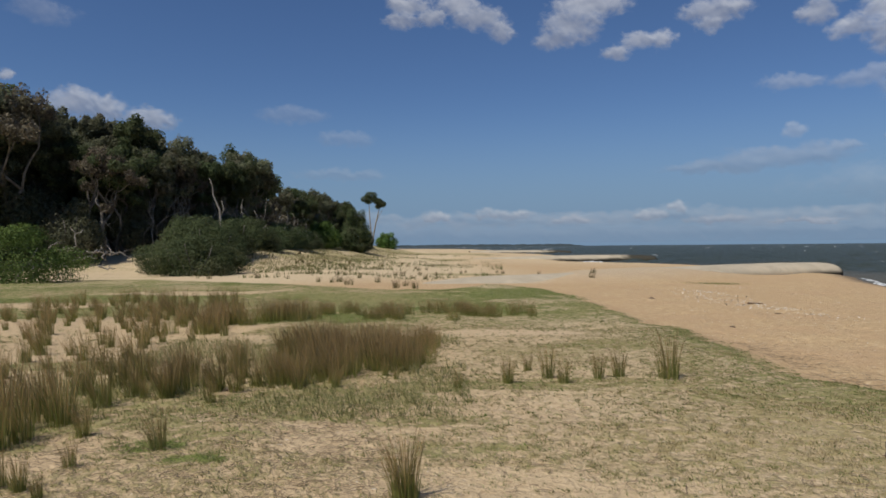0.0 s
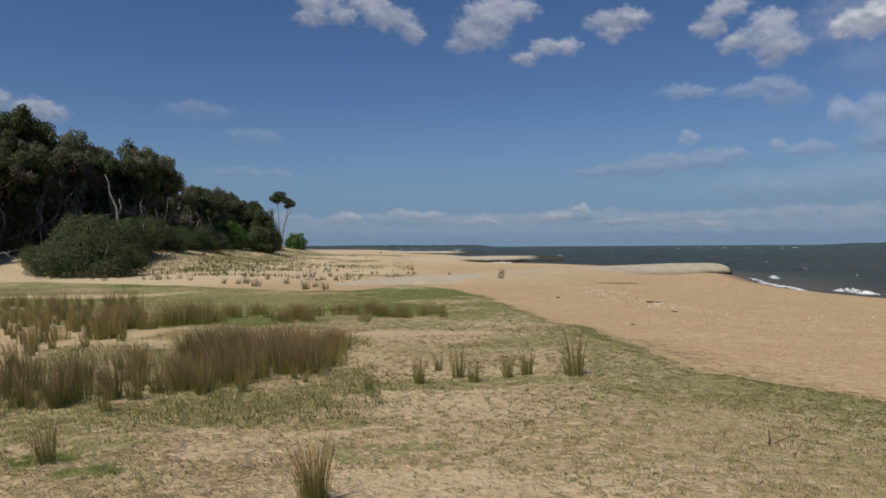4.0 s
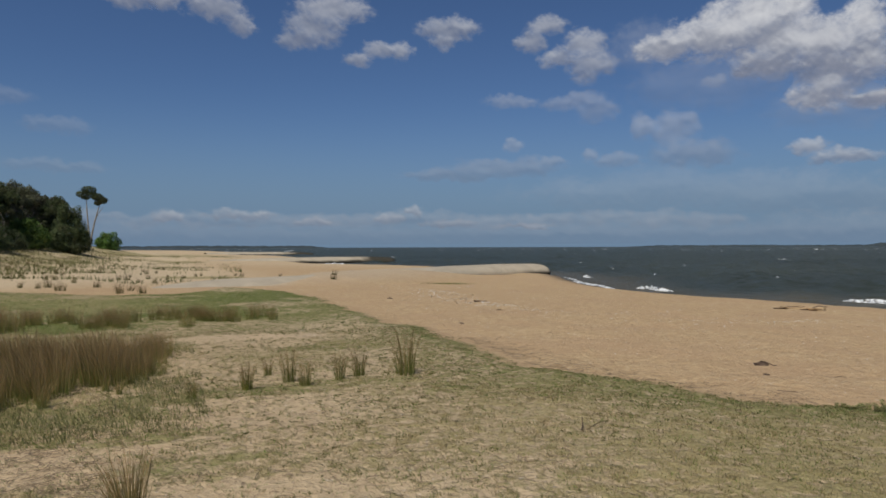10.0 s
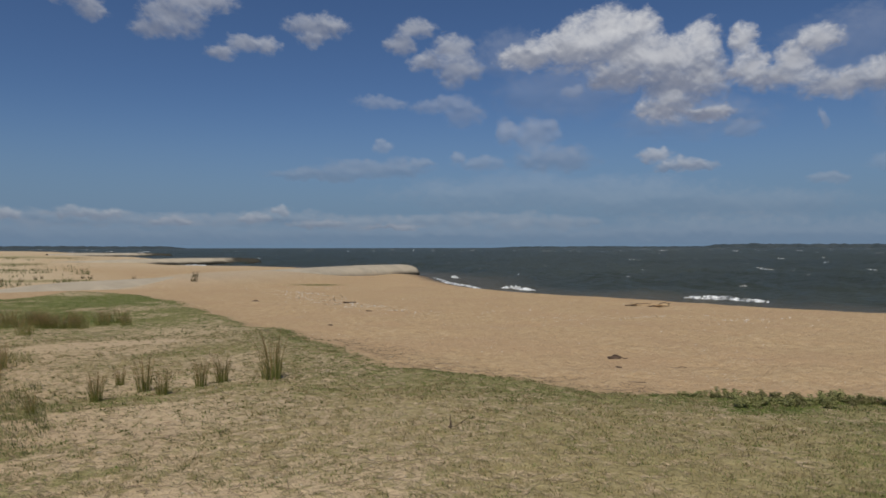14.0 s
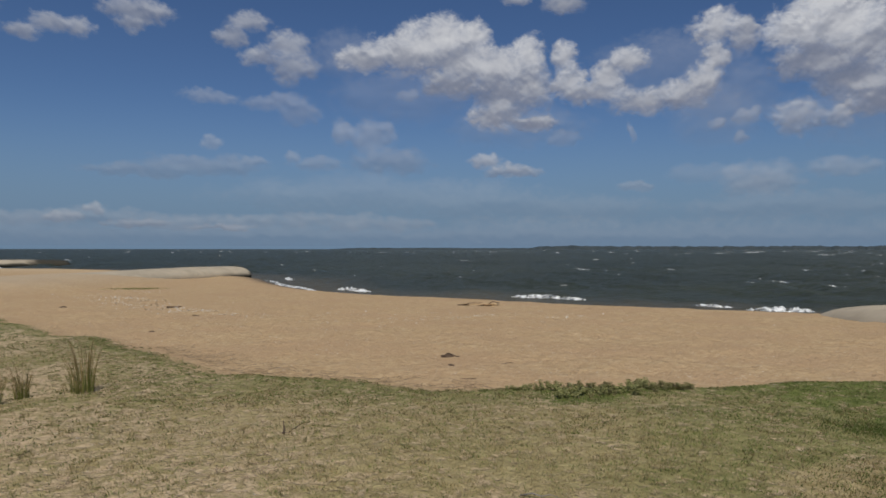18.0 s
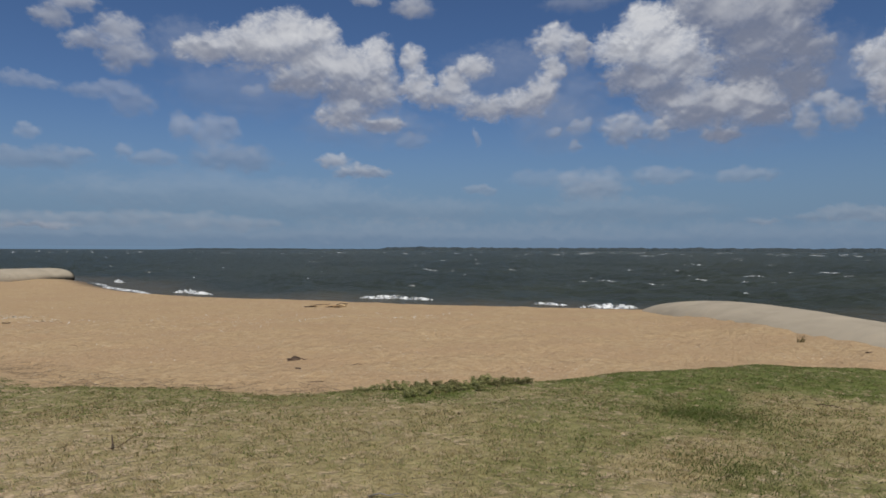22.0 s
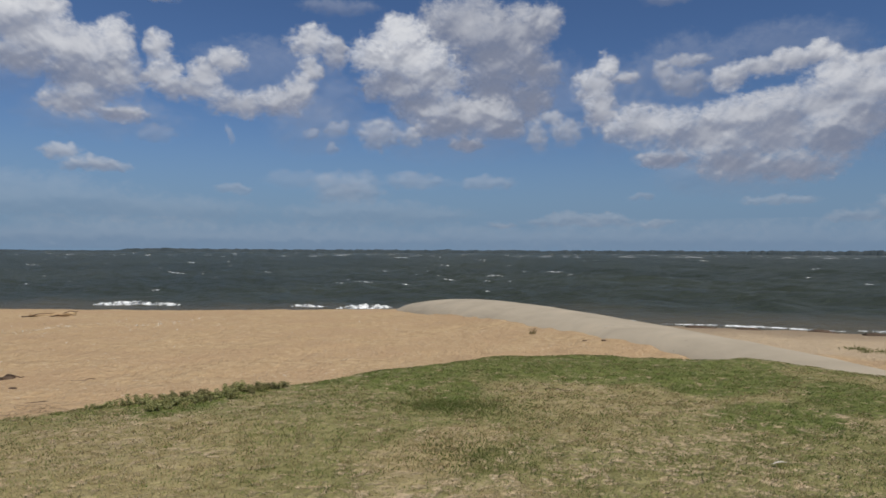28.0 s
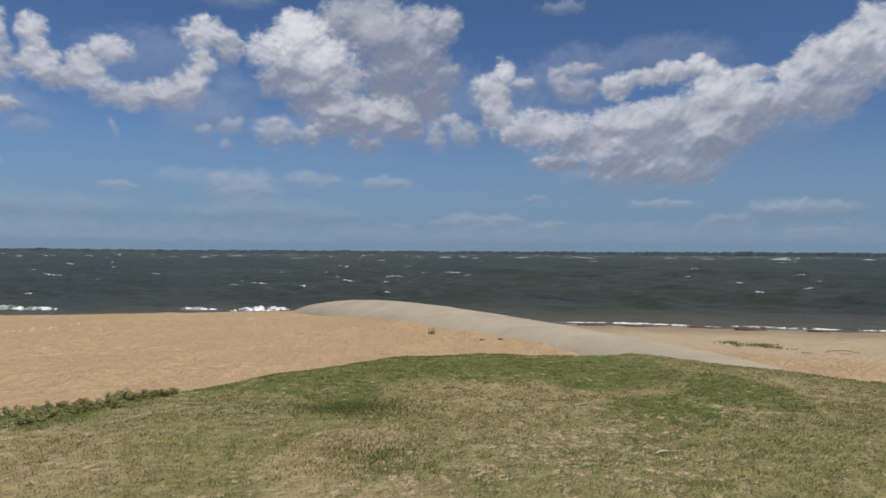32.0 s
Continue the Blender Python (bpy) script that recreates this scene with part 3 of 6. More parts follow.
def cover_at(x, y):
    """Share of the ground that turf covers, and how green it is."""
    turf = turf_inside(x, y)
    inside = smooth(-0.15, 0.35, turf)
    right = smooth(0.5, 7.5, x + 0.25 * (8 - y))
    thick = 0.52 + 0.42 * right + 0.16 * smooth(0.5, -2.5, x) + 0.14 * smooth(7.0, 8.5, np.hypot(x, y)) * (1 - right) + (fbm2(x * 0.7, y * 0.7, 3) - 0.5) * 0.5
    thick = np.clip(thick, 0.2, 1.0)
    rim = smooth(1.9, 0.2, turf) * inside * smooth(3.0, 6.0, np.hypot(x, y))
    rim = rim * (1 - 0.7 * np.exp(-((y - 7.0) / 1.7) ** 2) * smooth(3.2, 4.2, x))
    lush, bare = patch_field(x, y, LUSH), patch_field(x, y, BARE)
    cover = np.maximum(np.maximum(thick, rim * 0.9), lush) * inside
    cover = cover * (1 - 0.8 * bare * (1 - lush) * (0.45 + 0.75 * fbm2(x * 1.8 + 5, y * 1.8, 3)))
    olive = patch_field(x, y, OLIVE_AND_SHADE)
    cover = np.maximum(cover, 0.85 * olive * inside)
    green = 0.06 + 0.12 * right + 0.30 * fbm2(x * 0.5 + 3, y * 0.5, 3) + 0.5 * rim + 0.85 * lush + 0.30 * right * smooth(0.42, 0.62, fbm2(x * 0.6 + 11, y * 0.25, 3))
    green = np.maximum(green, (0.42 + 0.7 * fbm2(x * 0.4 + 2, y * 0.4 + 6, 3)) * smooth(12, 16, y))
    cover = np.maximum(cover, np.clip(-0.30 + 2.5 * fbm2(x * 0.5 + 7, y * 0.5, 4) - 0.45 * smooth(22, 28, y) * smooth(-1, -4, x), 0.08, 1) * inside * smooth(13, 17, y) * (1 - 0.7 * bare))
    green = np.maximum(green, 0.5 * olive) * (1 - 0.7 * patch_field(x, y, BROWN))
    # thin growth on the flats past the turf and on the dune bank
    w = x - wood_x(y)
    bank = smooth(16, 8, w + (fbm2(x * 0.2, y * 0.2, 3) - 0.5) * 8) * smooth(50, 60, y)
    flat = smooth(24, 12, w) * 0.5 * smooth(30, 40, y) * smooth(0.46, 0.62, fbm2(x * 0.25, y * 0.25, 4))
    strip = smooth(0.5, 0.62, fbm2(x * 0.05, y * 0.12 + 3, 3)) * smooth(60, 90, y) * smooth(34, 22, w) * 0.8
    other = np.maximum(np.maximum(bank * np.clip(-0.35 + 2.1 * fbm2(x * 0.33 + 4, y * 0.33, 3), 0.1, 1), flat), strip)
    other = np.maximum(other, 0.85 * patch_field(x, y, [(1.3, 48.0, 3.8, 2.0), (-2.0, 143, 15, 9), (2, 160, 10, 6)]))
    green = np.where((turf < 0) & (other > 0.05), 0.5, green)
    return np.maximum(cover, other), np.clip(green, 0, 1)


def build_ground():
    x, y, faces = ring_grid(0.6, 4600, 1.0135, (-131, 41), 0.42, 3.0)
    z = land_z(x, y)
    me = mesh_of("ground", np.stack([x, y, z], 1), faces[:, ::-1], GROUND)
    cover, green = cover_at(x, y)
    s = shore_x(y) - x
    float_attr(me, "cover", cover)
    float_attr(me, "green", green)
    wet = smooth(2.2, 0.4, s + (fbm2(x * 0.4, y * 0.4, 3) - 0.5) * 1.6) * 0.9
    so = south_of_groyne(x, y)
    damp = smooth(6.5, 1.5, s + (fbm2(x * 0.5, y * 0.5, 3) - 0.5) * 2.5) * smooth(0.5, 2.5, so) * smooth(-30, -14, y) * 0.55
    float_attr(me, "wet", np.maximum(wet, damp))
    pale = np.maximum(smooth(1.5, 4, so) * smooth(-30, -14, y) * 0.5, smooth(3.2, 1.0, np.hypot((x - 3) / 3.2, (y - 38.5) / 2.2) * 2.2))
    float_attr(me, "pale", np.clip(np.maximum(pale, 0.6 * drifted(x, y)), 0, 1))
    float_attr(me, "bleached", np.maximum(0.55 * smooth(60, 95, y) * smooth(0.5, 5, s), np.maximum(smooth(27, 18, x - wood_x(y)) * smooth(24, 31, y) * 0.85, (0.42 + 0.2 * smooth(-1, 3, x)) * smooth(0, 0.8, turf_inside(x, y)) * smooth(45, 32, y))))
    ob = tagged(new("ground", me), "tan beach sand running into sparse straw and green dune turf", "ground", kind="structure")
    cap = mesh_of("ground_middle", [(-0.7, -0.7, -0.02), (0.7, -0.7, -0.02), (0.7, 0.7, -0.02), (-0.7, 0.7, -0.02)], [(0, 1, 2, 3)], GROUND)
    for name in ("cover", "green", "wet", "pale", "bleached"):
        float_attr(cap, name, [0.5] * 4 if name == "cover" else [0.3] * 4 if name == "green" else [0.62] * 4 if name == "bleached" else [0] * 4)
    cap_ob = new("ground_patch", cap)
    cap_ob.parent = ob
    return ob


SEA_Z = -1.0
WIND = radians(-28)


def wave_z(x, y):
    """Height of the choppy sea above its level."""
    r = np.hypot(x, y)
    z = np.zeros_like(x)
    rng = np.random.RandomState(3)
    for k in range(16):
        wl = 1.5 * 1.24 ** k
        a = WIND + (rng.rand() - 0.5) * 1.3
        ph = rng.rand() * 6.28
        amp = 0.013 * min(wl, 9.0) ** 0.85 * smooth(900, 60, r * (4.0 / wl))
        c = np.sin((x * np.cos(a) + y * np.sin(a)) * 2 * math.pi / wl + ph + 1.5 * fbm2(x / wl / 3 + k, y / wl / 3, 2))
        z = z + amp * ((1 - np.abs(c)) ** 1.3 * 1.6 - 0.46)
    s = x - shore_x(y)
    z = z * smooth(-0.5, 14, s)
    # swell that steepens towards the beach
    ph = s * 2 * math.pi / 9.0 + 2.2 * fbm2(x * 0.03, y * 0.05, 2)
    return z + 0.13 * (0.5 + 0.5 * np.sin(ph)) ** 3 * smooth(0, 5, s) * smooth(45, 18, s)


def build_sea():
    x, y, faces = ring_grid(16, 4650, 1.0115, (-133, 12), 0.33, 4.0)
    s = x - shore_x(y)
    z = SEA_Z + wave_z(x, y)
    me = mesh_of("sea", np.stack([x, y, z], 1), faces[:, ::-1], WATER)
    float_attr(me, "shallow", smooth(9, 0.5, s + (fbm2(x * 0.2, y * 0.2, 3) - 0.5) * 6) * 0.75)
    return tagged(new("sea", me), "choppy dark grey-green bay water under a fresh wind", "sea", kind="structure")


build_ground()
build_sea()


# ---- far shores ----
def far_shore(name, az0, az1, dist, height, seed, label):
    """A low wooded shore across the bay: a bank with an uneven tree line."""
    rng = np.random.RandomState(seed)
    az = np.arange(az0, az1, 0.06)
    crown = height * (0.55 + 0.35 * fbm2(az * 0.35 + seed, az * 0, 3) + 0.45 * fbm2(az * 3.1 + seed, az * 0 + 4, 4))
    ends = smooth(0, 3, az - az0) * smooth(0, 3, az1 - az)
    crown = crown * ends
    rows = []
    for back, f in ((0, 0.0), (4, 0.45), (20, 0.85), (45, 1.0), (120, 0.8), (180, 0.0)):
        rr = dist + back + rng.rand(len(az)) * 12 * (0 < f)
        rows.append(np.stack([-rr * np.sin(np.radians(az)), rr * np.cos(np.radians(az)), SEA_Z - 1.0 + (crown + 1.0) * f], 1))
    me = mesh_of(name, np.concatenate(rows), grid_faces(len(rows), len(az))[:, ::-1], FARLAND)
    return tagged(new(name, me), label, "far shore", kind="structure")


far_shore("backdrop_far_shore", -12.5, 9, 2600, 10.0, 2, "low dark wooded shore at the head of the bay")
far_shore("backdrop_mid_shore", -60, -36, 4000, 9.0, 5, "thin dark wooded shore across the bay")
far_shore("backdrop_near_shore", -135, -52, 3600, 19.0, 9, "long low dark wooded shore across the bay")


# ---- clouds ----
CLOUD_R = 4300.0


def cloud(lobes, name="cloud", label="", mat=None, strength=1.0, pad=2.0, lift=0.0, back=0.0):
    """A cloud from lobes (azimuth, elevation, half width, half height in degrees, tone), as one curved sheet in the sky.
    Each lobe carries smaller heads round its rim; the side of every head that faces the sun is the lighter one."""
    L = np.array([tuple(q) + (0.0,) * (5 - len(q)) for q in lobes], float)
    seed = int(abs(L[0, 0]) * 97 + L[0, 1] * 31)
    rng = np.random.RandomState(seed)
    heads = []
    for a, e, w, h, tone in L:
        heads.append((a, e, w, h, tone, 1.0))
        for j in range(9):
            q = radians(-40 + 260 * (j + rng.rand()) / 9)
            f = 0.26 + 0.26 * rng.rand()
            r = 0.98 - 0.55 * f
            size = f * (w * h) ** 0.5
            heads.append((a + math.cos(q) * r * w, e + math.sin(q) * r * h, size * 0.5 + 0.5 * f * w, size * 0.5 + 0.5 * f * h, tone, 0.6))
    a0, a1 = (L[:, 0] - pad * L[:, 2]).min(), (L[:, 0] + pad * L[:, 2]).max()
    e0, e1 = max((L[:, 1] - pad * L[:, 3]).min(), 0.25), (L[:, 1] + pad * L[:, 3]).max()
    step = 0.13 if a1 - a0 < 45 else 0.3
    az = np.linspace(a0, a1, max(8, int((a1 - a0) / step)))
    el = np.linspace(e0, e1, max(6, int((e1 - e0) / min(step, 0.16))))
    E, A = np.meshgrid(el, az, indexing="ij")
    wa = A + (fbm2(A * 0.7 + seed, E * 0.9, 3) - 0.5) * 0.9 + (fbm2(A * 2.3 + 5, E * 2.6 + seed, 3) - 0.5) * 0.5
    we = E + (fbm2(A * 0.7 + 31, E * 0.9 + seed, 3) - 0.5) * 0.6 + (fbm2(A * 2.3 + seed, E * 2.6 + 9, 3) - 0.5) * 0.4
    body, relief = np.full(A.shape, -6.0), np.zeros(A.shape)
    tone, wsum = np.zeros(A.shape), np.full(A.shape, 1e-6)
    for a, e, w, h, tn, big in heads:
        d2 = ((wa - a) / w) ** 2 + ((we - e) / h) ** 2
        body = np.logaddexp(5 * body, 5 * np.maximum(big - d2, -5)) / 5
        k = np.exp(-d2 * 1.3)
        relief = relief + (min(w, h) * 1.1) * k * (0.9 if big == 1.0 else 0.55)
        tone += k * tn
        wsum += k
    # sunlight on the rounded heads: the sun stands high behind the viewer
    ge, ga = np.gradient(relief, el, az)
    nrm = np.sqrt(ga * ga + ge * ge + 1.0)
    rel = radians(SUN_AZ) - np.radians(A)
    ce, se = math.cos(radians(SUN_EL)), math.sin(radians(SUN_EL))
    lit = (ga * np.sin(-rel) * -1.0 * ce * 0.6 - ge * se + np.maximum(-np.cos(rel), 0.2) * ce) / nrm
    mid, half = (e0 + e1) / 2, (e1 - e0) / 2 / pad
    crown = 0.43 + 0.40 * lit + 1.3 * tone / wsum + 0.10 * np.clip((E - mid) / half, -1, 1) + lift
    R = CLOUD_R - seed % 23 + back
    x = -R * np.cos(np.radians(E)) * np.sin(np.radians(A))
    y = R * np.cos(np.radians(E)) * np.cos(np.radians(A))
    z = R * np.sin(np.radians(E))
    me = mesh_of(name, np.stack([x, y, z], -1).reshape(-1, 3), grid_faces(*A.shape), mat or CLOUD)
    float_attr(me, "body", np.clip(body, -1.6, 1.2).ravel())
    float_attr(me, "dense", np.full(A.size, strength))
    float_attr(me, "crown", np.clip(crown, 0, 1).ravel())
    return tagged(new(name, me), label, "cloud", "clouds", "structure")


def haze_band():
    """Pale blue haze that thickens towards the horizon, all round."""
    el = np.concatenate([np.linspace(-0.3, 4, 12), np.linspace(5, 15, 12)])
    az = np.arange(0, 360, 3.0)
    E, A = np.meshgrid(np.radians(el), np.radians(az), indexing="ij")
    R = CLOUD_R * 1.05
    me = mesh_of("backdrop_haze", np.stack([-R * np.cos(E) * np.sin(A), R * np.cos(E) * np.cos(A), R * np.sin(E)], -1).reshape(-1, 3), grid_faces(len(el), len(az), True), HAZE)
    float_attr(me, "veil", np.repeat(0.96 * smooth(15, 0.5, el) ** 1.9, len(az)))
    return tagged(new("backdrop_haze", me), "pale blue haze above the horizon", "haze", kind="structure")


haze_band()
SMALL = "small ragged white cumulus in a blue sky"
cloud([(2.6, 19.5, 1.8, 0.7), (3.4, 18.3, 1.3, 0.6), (1.0, 18.4, 1.1, 0.6)],
      label=SMALL, mat=CLOUD_SOFT)
cloud([(-1.6, 19.5, 1.7, 0.8), (-3.1, 18.4, 2.0, 0.9), (-5.1, 17.4, 1.1, 0.8)],
      label=SMALL, mat=CLOUD_SOFT)
cloud([(-12.4, 19.0, 2.7, 1.1), (-10.9, 17.6, 2.1, 1.2), (-9.6, 16.6, 1.8, 0.7)],
      label=SMALL, mat=CLOUD_SOFT)
cloud([(-14.5, 15.3, 1.1, 0.5), (-16.1, 16.1, 1.3, 0.6), (-18.0, 16.0, 1.1, 0.7)],
      label=SMALL, mat=CLOUD_SOFT)
cloud([(-21.8, 17.7, 2.3, 0.9), (-21.5, 16.6, 0.9, 0.5), (-23.3, 17.8, 1.1, 0.6)],
      label=SMALL, mat=CLOUD_SOFT)
cloud([(-28.9, 16.6, 1.1, 0.9), (-30.2, 17.8, 1.4, 0.8)],
      label=SMALL, mat=CLOUD_SOFT)
cloud([(-33.2, 16.2, 1.6, 1.1), (-31.2, 15.2, 1.5, 0.6), (-33.8, 14.5, 1.8, 1.1)],
      label=SMALL, mat=CLOUD_SOFT)
cloud([(28.4, 10.7, 2.1, 1.0), (26.3, 10.5, 1.3, 0.9), (23.2, 9.9, 1.8, 0.8), (32.6, 12.4, 0.6, 0.3)],
      label="soft white cloud rising behind the wood", mat=CLOUD_SOFT)
cloud([(12.3, 10.7, 2.5, 0.6), (7.9, 8.9, 2.2, 0.6), (8.2, 5.9, 3.5, 0.4), (30.3, 16.9, 1.9, 0.8)],
      label="faint wisps of cloud above the wood", mat=CLOUD_THIN, strength=0.75)
cloud([(-27.3, 12.0, 2.0, 0.5), (-32.1, 11.8, 2.2, 0.6), (-34.3, 11.1, 1.5, 1.0)],
      label="thin greyish wisps of cloud", mat=CLOUD_THIN, strength=1.2)
cloud([(-37.8, 9.5, 0.9, 1.0), (-40.3, 9.3, 1.8, 1.2), (-41.7, 7.3, 3.0, 1.0, -0.1)],
      label="soft hazy white cumulus", mat=CLOUD_THIN, strength=1.4)
cloud([(-33.6, 7.6, 0.6, 0.5), (-35.8, 7.1, 1.8, 0.6), (-30.5, 7.1, 1.0, 0.4), (-27.5, 8.4, 0.7, 0.5), (-26.5, 6.6, 4.2, 0.7, -0.1), (-22.3, 6.0, 3.8, 0.4, -0.1)],
      label="thin greyish wisps of cloud", mat=CLOUD_THIN, strength=1.2)
cloud([(-49.7, 7.4, 1.2, 0.5), (-52.1, 6.5, 2.2, 0.5)],
      label="low flat-based white cumulus", mat=CLOUD_SOFT)
cloud([(-39.4, 15.4, 2.4, 1.0), (-42.2, 15.9, 2.8, 1.5), (-44.3, 16.5, 2.5, 1.8), (-46.4, 17.2, 2.3, 1.7), (-47.7, 15.2, 3.4, 1.9), (-48.8, 17.4, 1.2, 1.2), (-50.6, 14.8, 2.6, 1.7), (-53.4, 15.7, 1.3, 1.6, 0.05), (-53.4, 13.3, 1.9, 2.1), (-51.0, 12.9, 2.2, 2.2, -0.1), (-50.6, 10.9, 2.4, 1.0, 0.05), (-53.8, 10.4, 1.9, 0.6, -0.05), (-47.5, 13.5, 2.7, 1.1, -0.15)],
      label="large ragged white cumulus with a grey base")
cloud([(-56.1, 15.6, 1.0, 1.1), (-56.7, 13.6, 1.4, 1.3), (-59.0, 12.6, 2.6, 0.9), (-61.4, 15.0, 1.7, 0.9), (-59.7, 13.9, 1.1, 1.2), (-62.8, 11.7, 2.9, 1.0), (-65.5, 12.0, 1.9, 1.2), (-67.0, 12.9, 1.4, 1.3), (-67.9, 14.7, 1.1, 1.0), (-68.0, 16.9, 1.7, 1.3), (-70.1, 16.1, 1.1, 1.3, -0.1)],
      label="hooked white cumulus with bright tops")
cloud([(-81.0, 18.4, 3.7, 2.5), (-83.4, 15.7, 3.3, 2.4, -0.1), (-85.1, 17.5, 2.8, 2.5), (-87.2, 18.5, 1.7, 1.6, 0.1), (-86.7, 14.9, 2.0, 1.7), (-86.4, 12.5, 1.6, 1.6), (-83.3, 13.1, 2.7, 2.2, -0.1)],
      label="grey shaded cumulus behind a bright one", lift=-0.30, back=25)
cloud([(-75.5, 17.8, 2.2, 1.4, 0.3), (-73.5, 16.1, 2.3, 1.5, 0.1), (-76.6, 16.0, 3.1, 1.8, 0.12), (-78.7, 14.5, 2.0, 1.6, 0), (-75.2, 13.8, 3.1, 1.5, -0.22), (-77.6, 12.2, 3.0, 1.4, -0.24), (-80.8, 11.2, 3.3, 1.5, 0.02), (-83.3, 11.3, 2.1, 1.8, -0.05), (-84.5, 10.4, 1.5, 1.0, -0.15), (-79.0, 10.5, 2.6, 1.1, -0.15), (-81.2, 9.1, 1.4, 0.6, -0.15)],
      label="towering cumulus with bright crown and grey underside")
cloud([(-73.6, 9.9, 1.7, 1.2), (-76.2, 9.8, 0.9, 0.6)],
      label="small round puff of cloud below a cumulus", mat=CLOUD_SOFT)
cloud([(-70.1, 10.2, 0.9, 0.6), (-69.7, 8.5, 0.5, 0.5), (-68.1, 9.7, 0.5, 0.4)],
      label="small round puff of cloud below a cumulus", mat=CLOUD_THIN, strength=1.5)
cloud([(-86.9, 9.8, 0.8, 1.2), (-89.3, 9.9, 1.2, 1.0), (-88.3, 11.2, 0.9, 0.6)],
      label="small ragged shreds of cloud beside a cumulus", mat=CLOUD_SOFT)
cloud([(-61.7, 9.3, 0.3, 0.8)],
      label="tiny faint shred of cloud", mat=CLOUD_THIN, strength=1.3)
cloud([(-43.2, 12.7, 0.8, 0.5), (-56.3, 9.1, 1.3, 0.5)],
      label="tiny faint shred of cloud", mat=CLOUD_THIN)
cloud([(-70.2, 19.6, 3.0, 0.6), (-56.6, 19.3, 1.2, 0.4)],
      label="thin wisp of cloud high up", mat=CLOUD_THIN)
cloud([(-56.1, 19.7, 1.5, 0.8), (-52.4, 20.0, 1.0, 0.4)],
      label=SMALL, mat=CLOUD_SOFT)
cloud([(-97.2, 19.7, 1.7, 0.6)],
      label="thin wisp of cloud high up", mat=CLOUD_THIN, strength=1.2)
cloud([(-92.5, 15.0, 0.9, 1.0), (-91.5, 13.5, 1.5, 1.4), (-92.1, 11.4, 1.2, 1.5), (-94.0, 14.0, 1.2, 0.6, -0.1)],
      label="upright ragged white cloud")
cloud([(-98.5, 15.0, 1.9, 0.5), (-98.6, 13.4, 1.7, 0.9), (-97.0, 14.2, 0.9, 0.7)],
      label="broken white cloud fragments", mat=CLOUD_SOFT)
cloud([(-101.8, 13.6, 1.3, 1.1), (-104.1, 14.0, 1.8, 0.7), (-106.2, 14.4, 1.8, 0.8), (-108.2, 14.7, 1.4, 0.8, 0.05), (-109.2, 13.1, 1.6, 1.4, 0.05), (-111.6, 13.6, 1.5, 0.7), (-110.9, 12.1, 2.4, 1.2), (-113.6, 11.4, 2.3, 1.5), (-114.8, 13.5, 1.4, 1.0), (-116.5, 14.3, 1.8, 1.5), (-118.3, 15.0, 1.6, 1.4), (-119.9, 15.9, 1.4, 1.6, 0.05), (-119.8, 13.5, 2.0, 1.8), (-116.7, 11.6, 2.9, 1.8, -0.1), (-108.3, 11.1, 4.0, 1.6), (-103.5, 10.8, 3.5, 1.2), (-95.7, 10.2, 3.3, 1.6), (-100.4, 9.3, 4.1, 2.0), (-105.3, 9.1, 3.9, 2.2), (-109.0, 8.4, 2.1, 1.6, -0.05), (-97.5, 7.5, 2.3, 0.6, -0.1), (-106.6, 6.5, 2.8, 1.1, -0.05), (-110.7, 9.6, 2.4, 1.3, -0.1), (-102.2, 7.0, 2.7, 1.4, -0.05), (-122.9, 13.9, 2.2, 2.2)],
      label="wide bank of white cumulus with soft grey base")
cloud([(-71.1, 5.3, 2.7, 1.2), (-76.7, 6.0, 2.4, 0.6), (-82.8, 5.9, 2.2, 0.5), (-62.0, 5.1, 1.3, 0.4), (-95.4, 4.6, 1.0, 0.3)],
      label="faint flat wisps of cloud over the bay", mat=CLOUD_THIN, strength=1.15)
cloud([(-90.7, 2.7, 4.5, 0.4), (-96.5, 2.5, 1.4, 0.3), (-84.0, 2.4, 1.3, 0.2), (-115.4, 3.5, 4.1, 0.6), (-110.3, 2.7, 1.7, 0.4), (-116.5, 1.8, 1.8, 0.2), (-105.3, 4.1, 2.6, 0.3)],
      label="faint flat wisps of cloud near the horizon", mat=CLOUD_THIN, strength=1.2)
cloud([(0.6, 2.5, 1.2, 0.4), (-4.8, 2.6, 2.4, 0.4), (-16.9, 2.3, 1.4, 0.4), (-19.1, 3.0, 0.8, 0.4), (-21.7, 2.0, 2.5, 0.3), (-10.6, 2.1, 1.9, 0.3), (-28.2, 1.8, 2.2, 0.2)], label="bright distant cumulus heads in the horizon bank", mat=CLOUD_SOFT, strength=0.7)
cloud([(-88.2, 12.6, 2.9, 3.2), (-80.7, 10.0, 7.0, 2.1), (-93.0, 11.7, 2.8, 3.2), (-68.1, 10.3, 3.0, 2.0)],
      label="thin torn veil about the cumulus towers", mat=CLOUD_THIN, strength=0.7, back=60)
cloud([(-98.6, 13.8, 4.1, 2.7), (-105.7, 15.1, 5.2, 1.7), (-112.7, 9.1, 4.3, 2.1), (-102.2, 6.0, 5.3, 1.4)],
      label="thin torn veil about the cumulus bank", mat=CLOUD_THIN, strength=0.7, back=60)
cloud([(-43.0, 12.5, 5.5, 1.8), (-52.4, 10.0, 5.2, 1.4), (-64.2, 14.3, 5.0, 2.2), (-69.1, 11.9, 3.1, 2.2), (-38.0, 15.7, 2.6, 1.7)],
      label="thin torn veil about the hooked cumulus", mat=CLOUD_THIN, strength=0.7, back=60)
